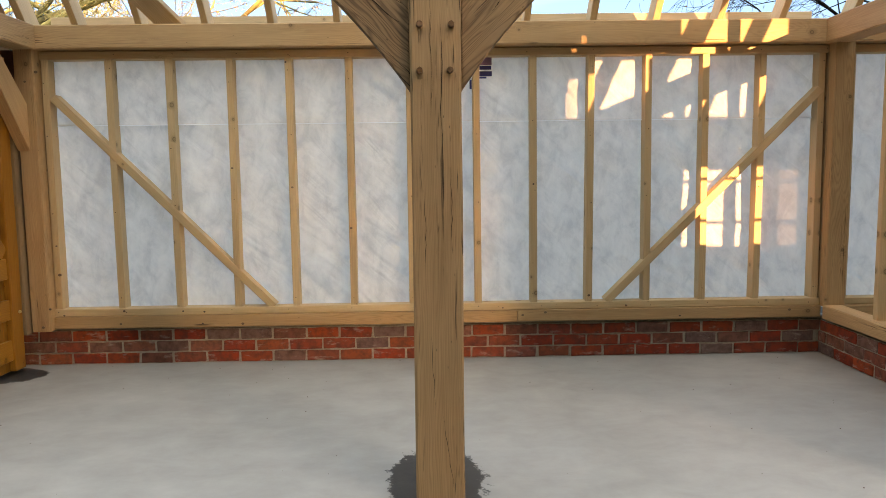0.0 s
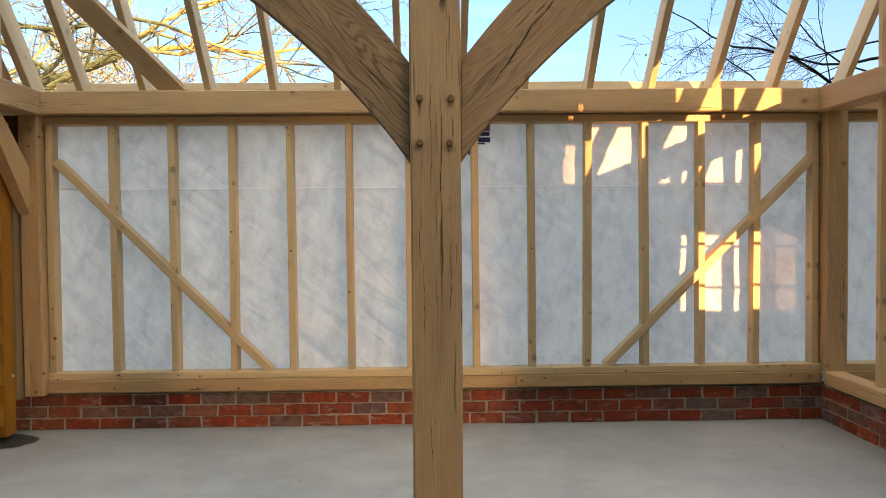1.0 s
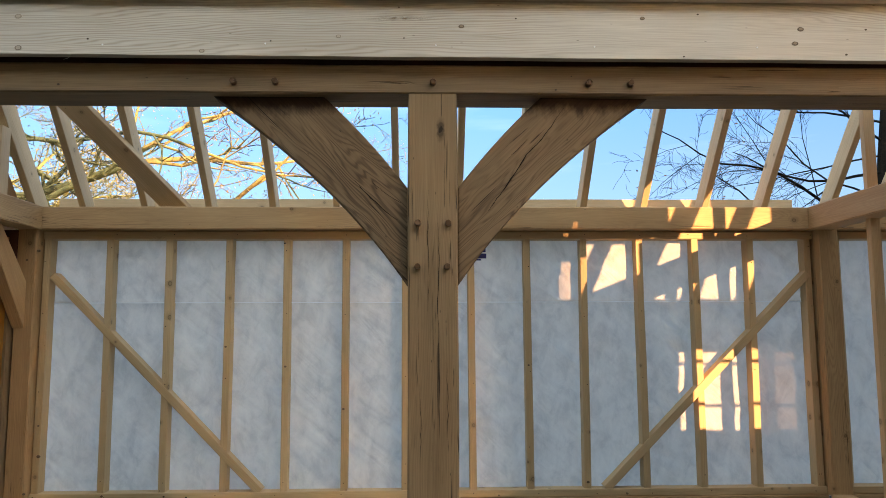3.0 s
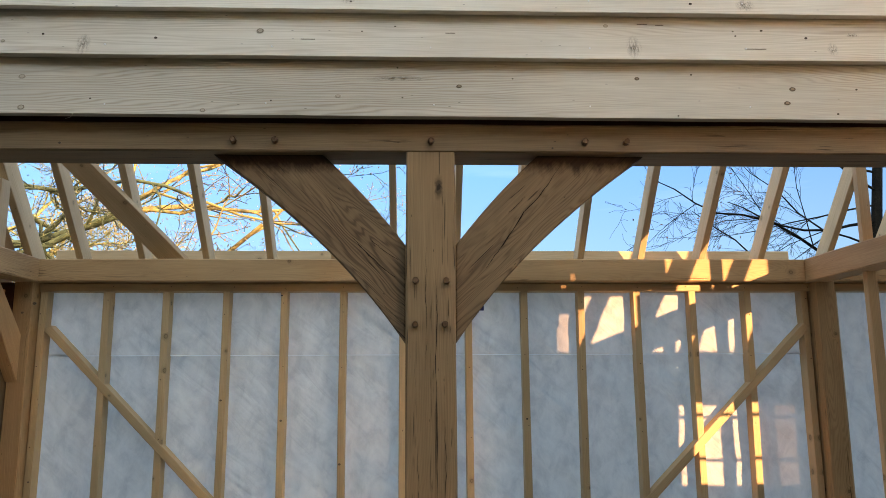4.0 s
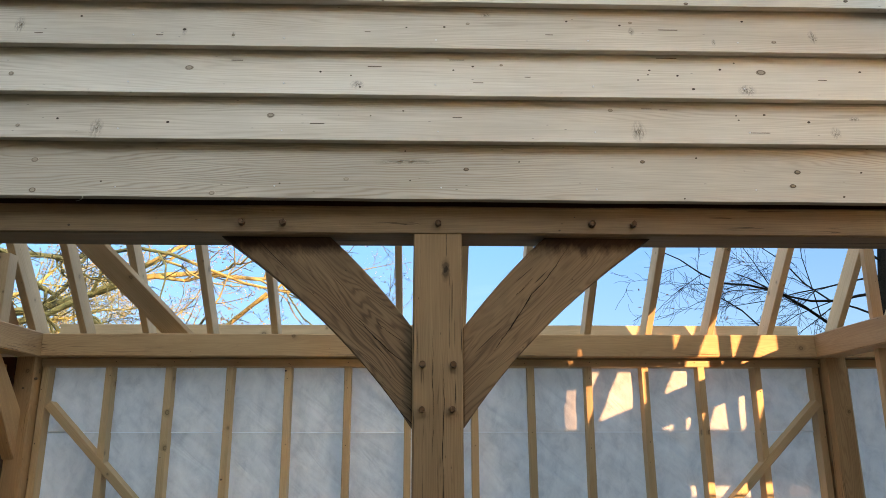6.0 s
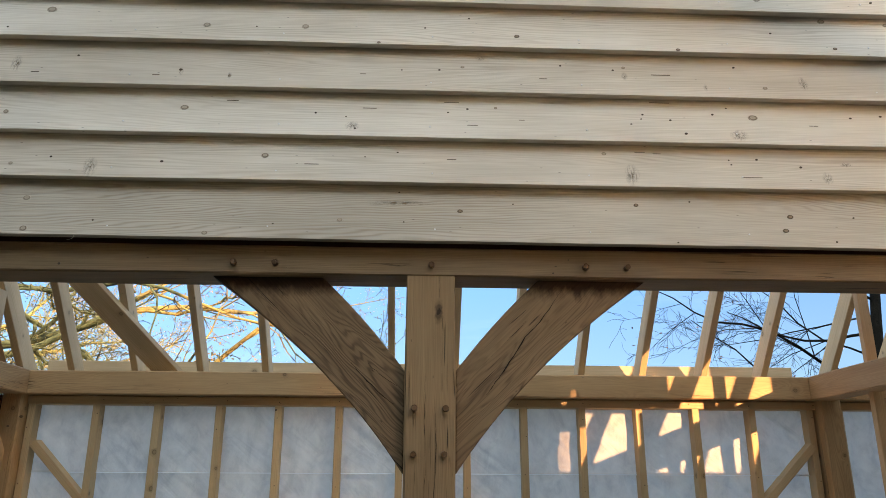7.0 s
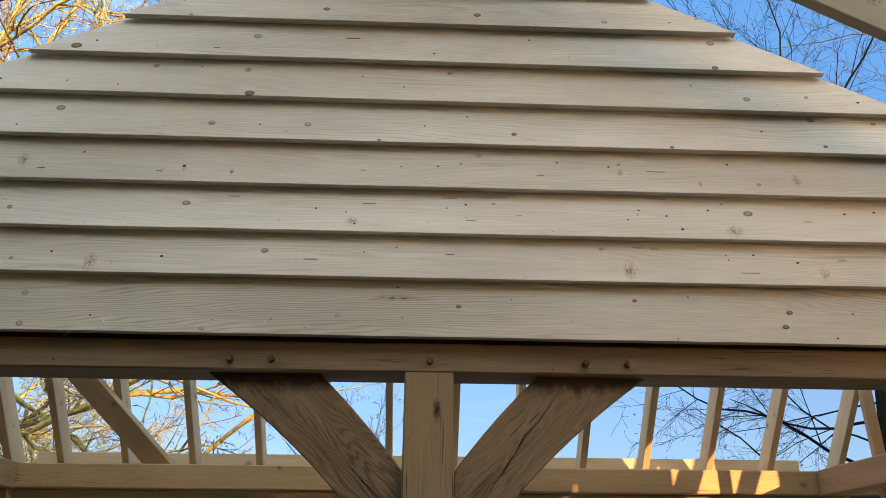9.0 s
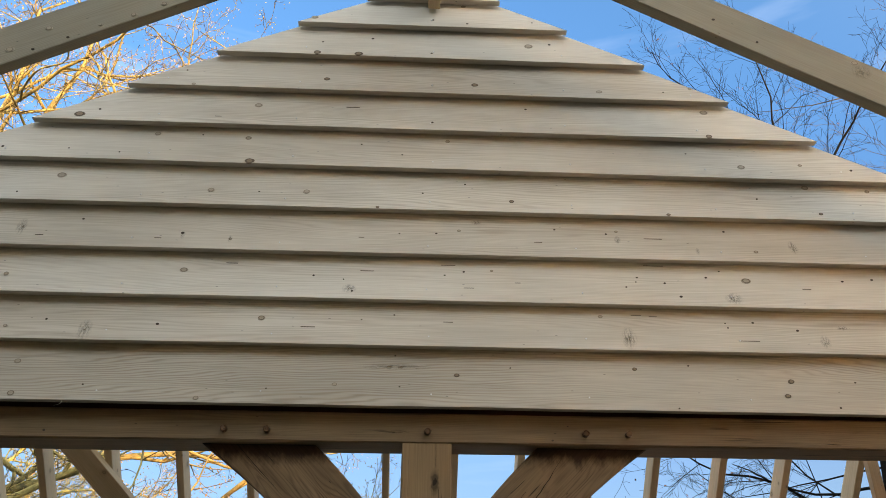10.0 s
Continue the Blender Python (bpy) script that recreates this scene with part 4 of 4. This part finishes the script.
knots(5, (-0.741, 0.152, 13.0), (-0.715, 0.014, -19.1), (-1.139, 0.163, 13.5), (0.141, 0.168, 10.2), (1.451, 0.062, 16.4), (1.724, 0.083, 9.9), (1.951, 0.061, 5.8), (-1.276, 0.045, 3.8), (-1.494, 0.059, 3.9), (-1.773, 0.058, 6.3), (-0.059, 0.077, 3.5), (1.215, 0.135, 4.0), (-0.942, 0.164, 3.7), (-0.241, 0.134, 3.6))
knots(6, (-1.488, 0.032, -19.8), (-0.717, 0.124, 16.1), (1.338, 0.169, 17.0), (1.328, 0.011, -13.8), (-1.409, 0.067, 5.6), (0.501, 0.153, 5.3), (0.071, 0.047, 5.2))
knots(7, (-0.42, 0.072, -13.6), (0.266, 0.063, -13.5), (0.849, 0.044, 13.8), (-1.018, 0.008, 8.4), (-1.066, 0.102, 4.0), (1.154, 0.055, 4.5), (1.287, 0.088, 8.6))
knots(8, (-0.476, 0.013, -16.8), (-0.281, 0.013, -16.7), (-0.457, 0.093, 4.5), (-0.221, 0.131, 5.7), (0.063, 0.034, 4.5), (0.532, 0.113, 17.1), (0.635, 0.131, 5.8))
knots(9, (-0.506, 0.037, 14.6), (0.219, 0.171, 10.4), (0.235, 0.027, 5.8), (0.069, 0.049, 4.7), (0.555, 0.054, 4.7))
smudges(0, (-0.056, 0.158, 0.144, 0.015))
smudges(1, (-1.24, 0.039, 0.029, 0.055), (0.853, 0.051, 0.031, 0.06), (1.727, 0.118, 0.029, 0.013), (1.636, 0.052, 0.022, 0.035))
smudges(2, (-0.25, 0.045, 0.029, 0.025), (1.3, 0.038, 0.038, 0.033))
smudges(3, (-0.941, 0.065, 0.01, 0.025), (-0.747, 0.051, 0.01, 0.02), (-1.592, 0.087, 0.022, 0.05), (0.263, 0.169, 0.024, 0.015), (0.854, 0.095, 0.014, 0.025), (1.185, 0.044, 0.01, 0.022), (1.598, 0.077, 0.022, 0.04))
pitch_streaks(1, (-0.4, 0.074, 0.055), (0.144, 0.108, 0.037), (0.897, 0.158, 0.041), (0.965, 0.154, 0.032), (1.334, 0.05, 0.078))
pitch_streaks(2, (-0.73, 0.157, 0.046), (-0.184, 0.134, 0.055), (0.144, 0.171, 0.06), (0.227, 0.061, 0.041), (0.996, 0.193, 0.083), (1.617, 0.093, 0.037), (0.425, 0.091, 0.023))
pitch_streaks(3, (-1.512, 0.049, 0.032), (-1.038, 0.047, 0.028), (1.007, 0.106, 0.078), (0.518, 0.073, 0.032), (-0.215, 0.076, 0.023))
pitch_streaks(6, (-0.291, 0.129, 0.06), (-0.884, 0.044, 0.028))

# backing of the gable
bm = bmesh.new()
tri = [(MID - 2.2, 2.47), (MID + 2.2, 2.47), (MID + 2.2, APEX - 2.2 * PITCH - 0.03), (MID, APEX - 0.03), (MID - 2.2, APEX - 2.2 * PITCH - 0.03)]
fr = [bm.verts.new((x, 2.6065, z)) for x, z in tri]
bk = [bm.verts.new((x, 2.63, z)) for x, z in tri]
bm.faces.new(fr)
bm.faces.new(list(reversed(bk)))
for i in range(5):
    bm.faces.new((fr[i], bk[i], bk[(i + 1) % 5], fr[(i + 1) % 5]))
bmesh.ops.recalc_face_normals(bm, faces=bm.faces)
me = bpy.data.meshes.new("backing")
bm.to_mesh(me)
bm.free()
link("backing", me, SHEATH, gable)
# the gap's shade, put in as a dark strip
bar("damp_proof_strip", (-2.2, 2.28), (2.628, 2.64), (2.391, 2.52), SHADE_BROWN, gable, 0, 0.001, 0.0, "dark strip painting the shade in the gap under the lowest board")


def face_knots(parent, y, *rows, big=None):
    """Knots in a face that looks along -y: place x, z and size."""
    for x, z, mm in rows:
        r = mm / (1080 if big else 1350)
        ob = new("knot", SPECK if r < 0.0062 else big or KNOT_TAN)
        ob.parent = parent
        ob.matrix_basis = parent.matrix_basis.inverted() @ Matrix.Translation((x, y - 0.0008, z)) @ Matrix.Diagonal((r * 1.1, 1, r * 0.9, 1))


face_knots(front, POST_Y, (-1.317, 2.305, 6.6), (0.594, 2.348, 3.3), (0.534, 2.295, 5.0))
face_knots(corner, PLATE_Y, (-2.438, 1.918, 13.3), (-2.509, 1.859, 10.4), (-2.447, 0.395, 10.9), (-2.499, 0.275, 12.6))
face_knots(wall_n, STUD_Y, (-2.409, 0.61, 14.3), (-2.419, 0.802, 8.4), (-1.246, 1.299, 9.3), (-0.858, 1.169, 9.9), (-0.478, 0.895, 10.6), (1.106, 0.42, 11.6), (0.732, 1.171, 7.6), (-0.876, 1.977, 7.7))
face_knots(wall_n, STUD_Y - 0.012, (-2.391, 0.339, 8.4), (-1.995, 0.363, 10.6), (-1.607, 0.357, 7.2), (-1.466, 0.351, 7.9), (1.356, 0.349, 9.4), (0.525, 0.346, 6.1))
face_knots(wall_n, SILL_Y, (-2.015, 0.28, 10.7), (-1.475, 0.275, 7.9), (-1.21, 0.27, 12.5), (0.656, 0.298, 11.0), (0.808, 0.314, 12.0), (1.715, 0.277, 8.0), (2.458, 0.307, 12.6))
# open rafters and ridge in front of the gable
h = holder("ridge_beam", (MID + 0.003, 2.2, 4.41), "softwood ridge board reaching out from the gable", "ridge board")
bar("board", (0.042, 0.102), (1.75, 2.562), (4.408, 4.60), RAFTER_PINE, h, 1, 0.003)
RY = 2.06
for side in (-1, 1):
    ax = Vector((side, 0, -PITCH)).normalized()
    upv = Vector((side * PITCH, 0, 1)).normalized()
    a = Vector((MID, RY + 0.025, APEX)) - upv * 0.09 + ax * 0.09
    h = holder("front_rafter", tuple(a + ax * 3.0), "wide softwood rafter rising to the ridge before the gable", "rafter", "front rafters")
    timber("length_of_timber", a, a + ax * 3.1, 0.05, 0.18, FRONT_PINE, h, tuple(upv), 0.003)
    if side < 0:
        face_knots(h, RY, (-1.54, 3.603, 15.2), (-1.422, 3.717, 12.7), (-1.456, 3.609, 5.5), (-1.341, 3.674, 5.5), (-1.233, 3.744, 7.5), (-1.117, 3.803, 11.2), (-1.01, 3.866, 11.3), big=KNOT_PALE)
    else:
        face_knots(h, RY, (1.202, 3.889, 6.4), (1.362, 3.774, 5.1), (1.738, 3.681, 15.0), big=KNOT_PALE)
        ob = new("resin_smudge", SMUDGE)
        ob.parent = h
        ob.matrix_basis = h.matrix_basis.inverted() @ Matrix.Translation((1.753, RY - 0.0016, 3.634)) @ Matrix.Diagonal((0.05, 1, 0.045, 1))

# ---- honey-stained door in the left wall ----
door = holder("door_1", (-2.64, 4.2, 0.02), "honey-stained ledged and braced plank door, shut", "door", kind="structure")
for y0 in (4.55, 4.40, 4.25, 4.10, 3.95, 3.80):
    bar("plank", (-2.665, -2.645), (y0, y0 + 0.147), (0.03, 2.0), DOOR_WOOD, door, 2, 0.003)
bar("stile", (-2.643, -2.60), (4.58, 4.70), (0.03, 2.0), DOOR_WOOD, door, 2, 0.004)
for z in (0.10, 0.36, 0.62, 1.28, 1.72):
    bar("rail", (-2.643, -2.612), (3.8, 4.578), (z, z + 0.13), DOOR_WOOD, door, 1, 0.004)
timber("brace", (-2.628, 4.56, 0.78), (-2.628, 4.1, 1.26), 0.10, 0.03, DOOR_WOOD, door, (1, 0, 0), 0.004)
bm = bmesh.new()
bmesh.ops.create_uvsphere(bm, u_segments=10, v_segments=6, radius=0.011)
me = bpy.data.meshes.new("catch")
bm.to_mesh(me)
bm.free()
link("catch", me, BRASS, door, Matrix.Translation((-2.595, 4.66, 0.40)), "small brass catch")
bar("jamb", (-2.66, -2.585), (4.703, 4.80), (0.235, 1.74), OAK_BEAM, door, 2, 0.003, label="oak door jamb")
# dark-coloured box added for the deep shade behind the corner brace
link("head_recess", box_mesh((-2.698, -2.578), (4.748, 4.90), (1.60, 2.054)), SHADE_BROWN, door, label="dark box painting the shade of the pocket over the door head")
tagged(link("wall_west_fill", box_mesh((-2.78, -2.70), (2.6, 4.95), (-0.1, 2.207)), SHEATH), "sheathing behind the door wall", "wall", kind="structure")


# ---- trees beyond the building ----
def bark(name, pale, dark, split):
    m = Mat(name, 0.95)
    m.b.inputs["Specular IOR Level"].default_value = 0.08
    co = m.node("TexCoord")
    n, f = m.noise((co, "Object"), 2.6, 6.0, 0.65), m.noise((co, "Object"), 28.0, 4.0)
    m.put(m.b, "Base Color", m.ramp((n, "Fac"), [(split - 0.1, dark), (split + 0.08, pale), (0.8, tuple(c * 0.8 for c in pale))]))
    m.bump((f, "Fac"), 0.8, 0.02)
    return m.m


LICHEN = bark("lichened_bark", (0.30, 0.255, 0.10), (0.085, 0.08, 0.045), 0.47)
TWIG = bark("lichened_twigs", (0.22, 0.185, 0.075), (0.06, 0.055, 0.035), 0.50)
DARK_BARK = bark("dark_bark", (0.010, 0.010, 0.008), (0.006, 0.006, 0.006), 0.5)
GREY_BARK = bark("grey_bark", (0.085, 0.078, 0.068), (0.035, 0.032, 0.03), 0.5)
GOLDEN = bark("golden_twigs", (0.29, 0.285, 0.105), (0.17, 0.165, 0.07), 0.5)
BUDS = plain("spring_buds", (0.25, 0.18, 0.07), 0.8, 0.0, 0.5, 1.5)
DEAD_LEAF = plain("dead_leaves", (0.10, 0.05, 0.04), 0.85, 0.0, 0.4, 1.5)


class Growth:
    """Tapered tubes for a tree's wood, sorted into thick limbs and fine twigs, and the places of its tips."""

    def __init__(self, seed, fine):
        self.r, self.fine = random.Random(seed), fine
        self.data = {"limbs": ([], []), "twigs": ([], [])}
        self.tips = []

    def tube(self, pts, rads):
        vs, fs = self.data["limbs" if rads[0] > self.fine else "twigs"]
        k = 8 if rads[0] > 0.06 else 5 if rads[0] > 0.02 else 3
        base = len(vs)
        for i, (p, rad) in enumerate(zip(pts, rads)):
            d = (pts[min(i + 1, len(pts) - 1)] - pts[max(i - 1, 0)]).normalized()
            u = d.orthogonal().normalized()
            w = d.cross(u)
            for q in range(k):
                a = 2 * math.pi * q / k
                vs.append(tuple(p + (u * math.cos(a) + w * math.sin(a)) * rad))
        for i in range(len(pts) - 1):
            for q in range(k):
                a, b = base + i * k + q, base + i * k + (q + 1) % k
                fs.append((a, b, b + k, a + k))

    def grow(self, p, d, length, rad, level, droop=0.0, spread=0.75, density=1.0, wander=0.16, thin=0.006, short=1.0, fork=0.40):
        r = self.r
        n = max(3, int(length / (0.35 if level else 0.22)))
        n = min(n, 16)
        step = length / n
        pts, rads, dirs = [p.copy()], [rad], [d.copy()]
        for i in range(n):
            d = (d + Vector((r.gauss(0, 1), r.gauss(0, 1), r.gauss(0, 1) + droop)) * wander).normalized()
            p = p + d * step
            pts.append(p.copy())
            rads.append(max(thin, rad * (1 - 0.78 * (i + 1) / n)))
            dirs.append(d.copy())
        self.tube(pts, rads)
        if level == 0:
            self.tips.append((pts[-1], dirs[-1]))
            if r.random() < 0.5:
                self.tips.append((pts[len(pts) // 2], dirs[-1]))
            return
        count = max(3, int(length * density * (1.7, 3.4, 3.6, 3.2)[3 - min(level, 3)] ** 1.0 + 2))
        for c in range(count):
            t = 0.15 + 0.85 * (c + r.random()) / count
            i = min(n - 1, int(t * n))
            q = pts[i].lerp(pts[i + 1], t * n - i)
            side = dirs[i].cross(Vector((r.gauss(0, 1), r.gauss(0, 1), r.gauss(0, 1)))).normalized()
            nd = (dirs[i] * (1 - spread * 0.45) + side * spread).normalized()
            sub = length * r.uniform(0.28, 0.52) * (1.15 - 0.6 * t) * (short if level < 3 else 1.0)
            self.grow(q, nd, max(sub, 0.22), max(thin, min(rads[i] * (fork + 0.12), rad * fork)), level - 1, droop, spread, density, wander * 1.15, thin, short, fork)


def leaf_cloud(tips, r, size, each, spread):
    vs, fs = [], []
    for p, d in tips:
        for _ in range(each):
            c = p + Vector((r.gauss(0, 1), r.gauss(0, 1), r.gauss(0, 1))) * spread
            u = Vector((r.gauss(0, 1), r.gauss(0, 1), r.gauss(0, 1))).normalized() * size * r.uniform(0.6, 1.3)
            w = u.orthogonal().normalized() * size * r.uniform(0.3, 0.6)
            k = len(vs)
            vs += [tuple(c - u), tuple(c + w), tuple(c + u), tuple(c - w)]
            fs.append((k, k + 1, k + 2, k + 3))
    me = bpy.data.meshes.new("leaves")
    me.from_pydata(vs, [], fs)
    return me


def wood_mesh(name, data, mat, parent):
    vs, fs = data
    me = bpy.data.meshes.new(name)
    me.from_pydata(vs, [], fs)
    me.polygons.foreach_set("use_smooth", [True] * len(fs))
    return link(name, me, mat, parent)


def tree(seed, base, trunk_top, trunk_r, limbs, mats, label, fine=0.03, leaf=(0.03, 1, 0.06, 1.0), **how):
    """Limbs: height on the trunk, azimuth from +x, rise, length, radius, level."""
    g = Growth(seed, fine)
    base, top = Vector(base), Vector(trunk_top)
    h = holder("tree", tuple(base), label, "tree", "bare trees")
    n = 10
    pts = [base.lerp(top, i / n) + Vector((math.sin(i * 0.9 + seed) * 0.12, math.cos(i * 0.7) * 0.1, 0)) * (i > 0) for i in range(n + 1)]
    g.tube(pts, [trunk_r * (1.25 - 0.75 * i / n) for i in range(n + 1)])
    trunk = bpy.data.meshes.new("trunk")
    trunk.from_pydata(*[list(q) for q in (g.data["limbs"][0], [], g.data["limbs"][1])])
    link("trunk", trunk, mats[0], h)
    g.data["limbs"] = ([], [])
    for z, az, rise, length, rad, level in limbs:
        t = min(1.0, (z - base.z) / (top.z - base.z))
        p = pts[min(n - 1, int(t * n))].lerp(pts[min(n, int(t * n) + 1)], t * n - int(t * n))
        a, e = radians(az), radians(rise)
        g.grow(p, Vector((math.cos(a) * math.cos(e), math.sin(a) * math.cos(e), math.sin(e))), length, rad, level, **how)
        wood_mesh("limb", g.data["limbs"], mats[0], h)
        g.data["limbs"] = ([], [])
    tagged(wood_mesh("twig", g.data["twigs"], mats[1], h), kind="stuff")
    if leaf:
        r = random.Random(seed + 1)
        tips = [q for q in g.tips if r.random() < leaf[3]]
        tagged(link("bud", leaf_cloud(tips, r, leaf[0], leaf[1], leaf[2]), mats[2], h), kind="stuff")
    return h


tree(3, (-12.2, 13.6, -0.1), (-11.4, 13.9, 12.5), 0.30,
     [(2.8, -4, 6, 10.0, 0.06, 3), (3.5, 3, 1, 11.0, 0.10, 3), (4.1, -3, 2, 11.5, 0.13, 3), (4.7, 4, 4, 11.5, 0.12, 3), (5.2, -8, 8, 10.5, 0.07, 3), (5.7, 2, 12, 10.5, 0.08, 3),
      (6.4, 8, 38, 11.0, 0.055, 3), (7.2, -6, 46, 11.5, 0.105, 3), (8.0, 4, 50, 11.5, 0.11, 3), (8.8, 0, 42, 11.0, 0.06, 3), (9.6, 10, 52, 10.5, 0.055, 3), (10.4, -4, 46, 10.5, 0.09, 3),
      (7.0, 14, 28, 10.0, 0.04, 3), (5.4, 14, 52, 11.0, 0.11, 3), (11.2, -4, 40, 9.0, 0.05, 3), (12.2, 4, 30, 9.0, 0.045, 3),
      (12.0, -20, 62, 6.5, 0.06, 3), (11.0, 160, 50, 6.0, 0.06, 3), (8.0, 200, 34, 5.0, 0.05, 3)],
     (LICHEN, TWIG, BUDS), "large bare tree, limbs gilded by lichen and evening sun", 0.018, (0.026, 4, 0.09, 0.9), droop=0.03, spread=0.82, density=0.52, wander=0.20, thin=0.006, short=0.75, fork=0.52)
SPRAY = dict(droop=0.02, spread=0.50, density=1.22, wander=0.16, thin=0.0022, short=0.80, fork=0.37)
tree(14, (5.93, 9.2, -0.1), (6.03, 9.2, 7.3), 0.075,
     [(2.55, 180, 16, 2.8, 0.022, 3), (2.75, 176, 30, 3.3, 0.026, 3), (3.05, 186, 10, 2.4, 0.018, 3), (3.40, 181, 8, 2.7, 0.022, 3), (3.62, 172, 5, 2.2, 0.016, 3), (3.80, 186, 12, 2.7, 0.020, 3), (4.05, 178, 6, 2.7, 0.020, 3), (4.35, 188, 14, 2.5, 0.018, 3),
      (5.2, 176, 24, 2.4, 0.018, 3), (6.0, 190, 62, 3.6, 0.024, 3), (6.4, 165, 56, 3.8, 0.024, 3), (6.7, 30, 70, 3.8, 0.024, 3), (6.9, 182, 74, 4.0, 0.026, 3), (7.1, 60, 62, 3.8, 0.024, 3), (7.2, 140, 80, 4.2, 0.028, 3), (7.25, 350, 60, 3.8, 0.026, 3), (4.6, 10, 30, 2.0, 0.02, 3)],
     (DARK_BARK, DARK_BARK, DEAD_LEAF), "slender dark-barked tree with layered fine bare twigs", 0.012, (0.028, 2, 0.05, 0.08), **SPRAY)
tree(11, (13.2, 14.6, -0.1), (13.6, 14.4, 14.0), 0.14,
     [(8.6, 184, 24, 5.2, 0.032, 3), (9.6, 176, 30, 5.6, 0.032, 3), (10.6, 188, 30, 5.4, 0.030, 3), (11.6, 180, 36, 5.4, 0.030, 3), (12.6, 172, 34, 5.2, 0.030, 3), (13.4, 184, 44, 5.0, 0.030, 3), (10.6, 10, 48, 3.4, 0.03, 3)],
     (GREY_BARK, GREY_BARK, DEAD_LEAF), "pale-barked bare tree with fine sunlit twigs", 0.02, None, **{**SPRAY, "density": 0.8, "thin": 0.0035})
tree(31, (-0.80, 12.0, -0.1), (-0.74, 12.0, 3.3), 0.030,
     [(2.8, 160, 58, 1.3, 0.012, 2), (3.0, 20, 62, 1.1, 0.012, 2), (3.15, 200, 70, 1.3, 0.012, 2), (3.25, 110, 80, 1.2, 0.012, 2)],
     (LICHEN, TWIG, BUDS), "young tree top with budding sunlit twigs", 0.008, (0.024, 3, 0.05, 0.8), droop=0.02, spread=0.6, density=1.0, wander=0.16, thin=0.004, short=0.8)
tree(23, (-15.5, 25.0, -0.1), (-15.0, 25.0, 11.0), 0.30,
     [(3.5 + 0.8 * i, (-20, 15, -5, 30, 170, 10, -30, 0, 20, 150)[i], 14 + 5 * i, 8.0 - 0.25 * i, 0.08, 3) for i in range(10)],
     (GOLDEN, GOLDEN, BUDS), "distant bare tree with a haze of golden twigs", 0.03, (0.05, 1, 0.1, 0.6), droop=0.02, spread=0.75, density=0.95, wander=0.12, thin=0.010)

# ---- grit scattered on the slab ----
vs, fs = [], []
rg = random.Random(5)
for _ in range(60):
    c = Vector((rg.uniform(-2.3, 2.4), rg.uniform(2.6, 4.8), 0.001))
    r = rg.uniform(0.0015, 0.0048)
    k = len(vs)
    vs += [tuple(c + Vector((r * math.cos(a), r * math.sin(a), 0))) for a in (0.2, 1.7, 3.3, 4.8)] + [tuple(c + Vector((0, 0, r * 0.8)))]
    fs += [(k, k + 1, k + 4), (k + 1, k + 2, k + 4), (k + 2, k + 3, k + 4), (k + 3, k, k + 4)]
me = bpy.data.meshes.new("grit")
me.from_pydata(vs, [], fs)
tagged(link("grit", me, DEAD_LEAF), "dark crumbs of grit and sawdust on the slab", "grit", kind="stuff")

# ---- a splinter hanging from the lowest board ----
bm = bmesh.new()
prev = None
for i in range(7):
    t = i / 6
    c = Vector((-1.255 - 0.022 * t + 0.008 * math.sin(t * 3), 2.552 - 0.006 * t, 2.401 - 0.034 * t + 0.012 * t * t))
    ring = [bm.verts.new(c + Vector((math.cos(a), math.sin(a), 0)) * 0.0011) for a in (0.0, 2.1, 4.2)]
    if prev:
        for k in range(3):
            bm.faces.new((prev[k], prev[(k + 1) % 3], ring[(k + 1) % 3], ring[k]))
    prev = ring
me = bpy.data.meshes.new("splinter")
bm.to_mesh(me)
bm.free()
link("splinter", me, CLAD, gable, label="pale splinter hanging from the board edge")
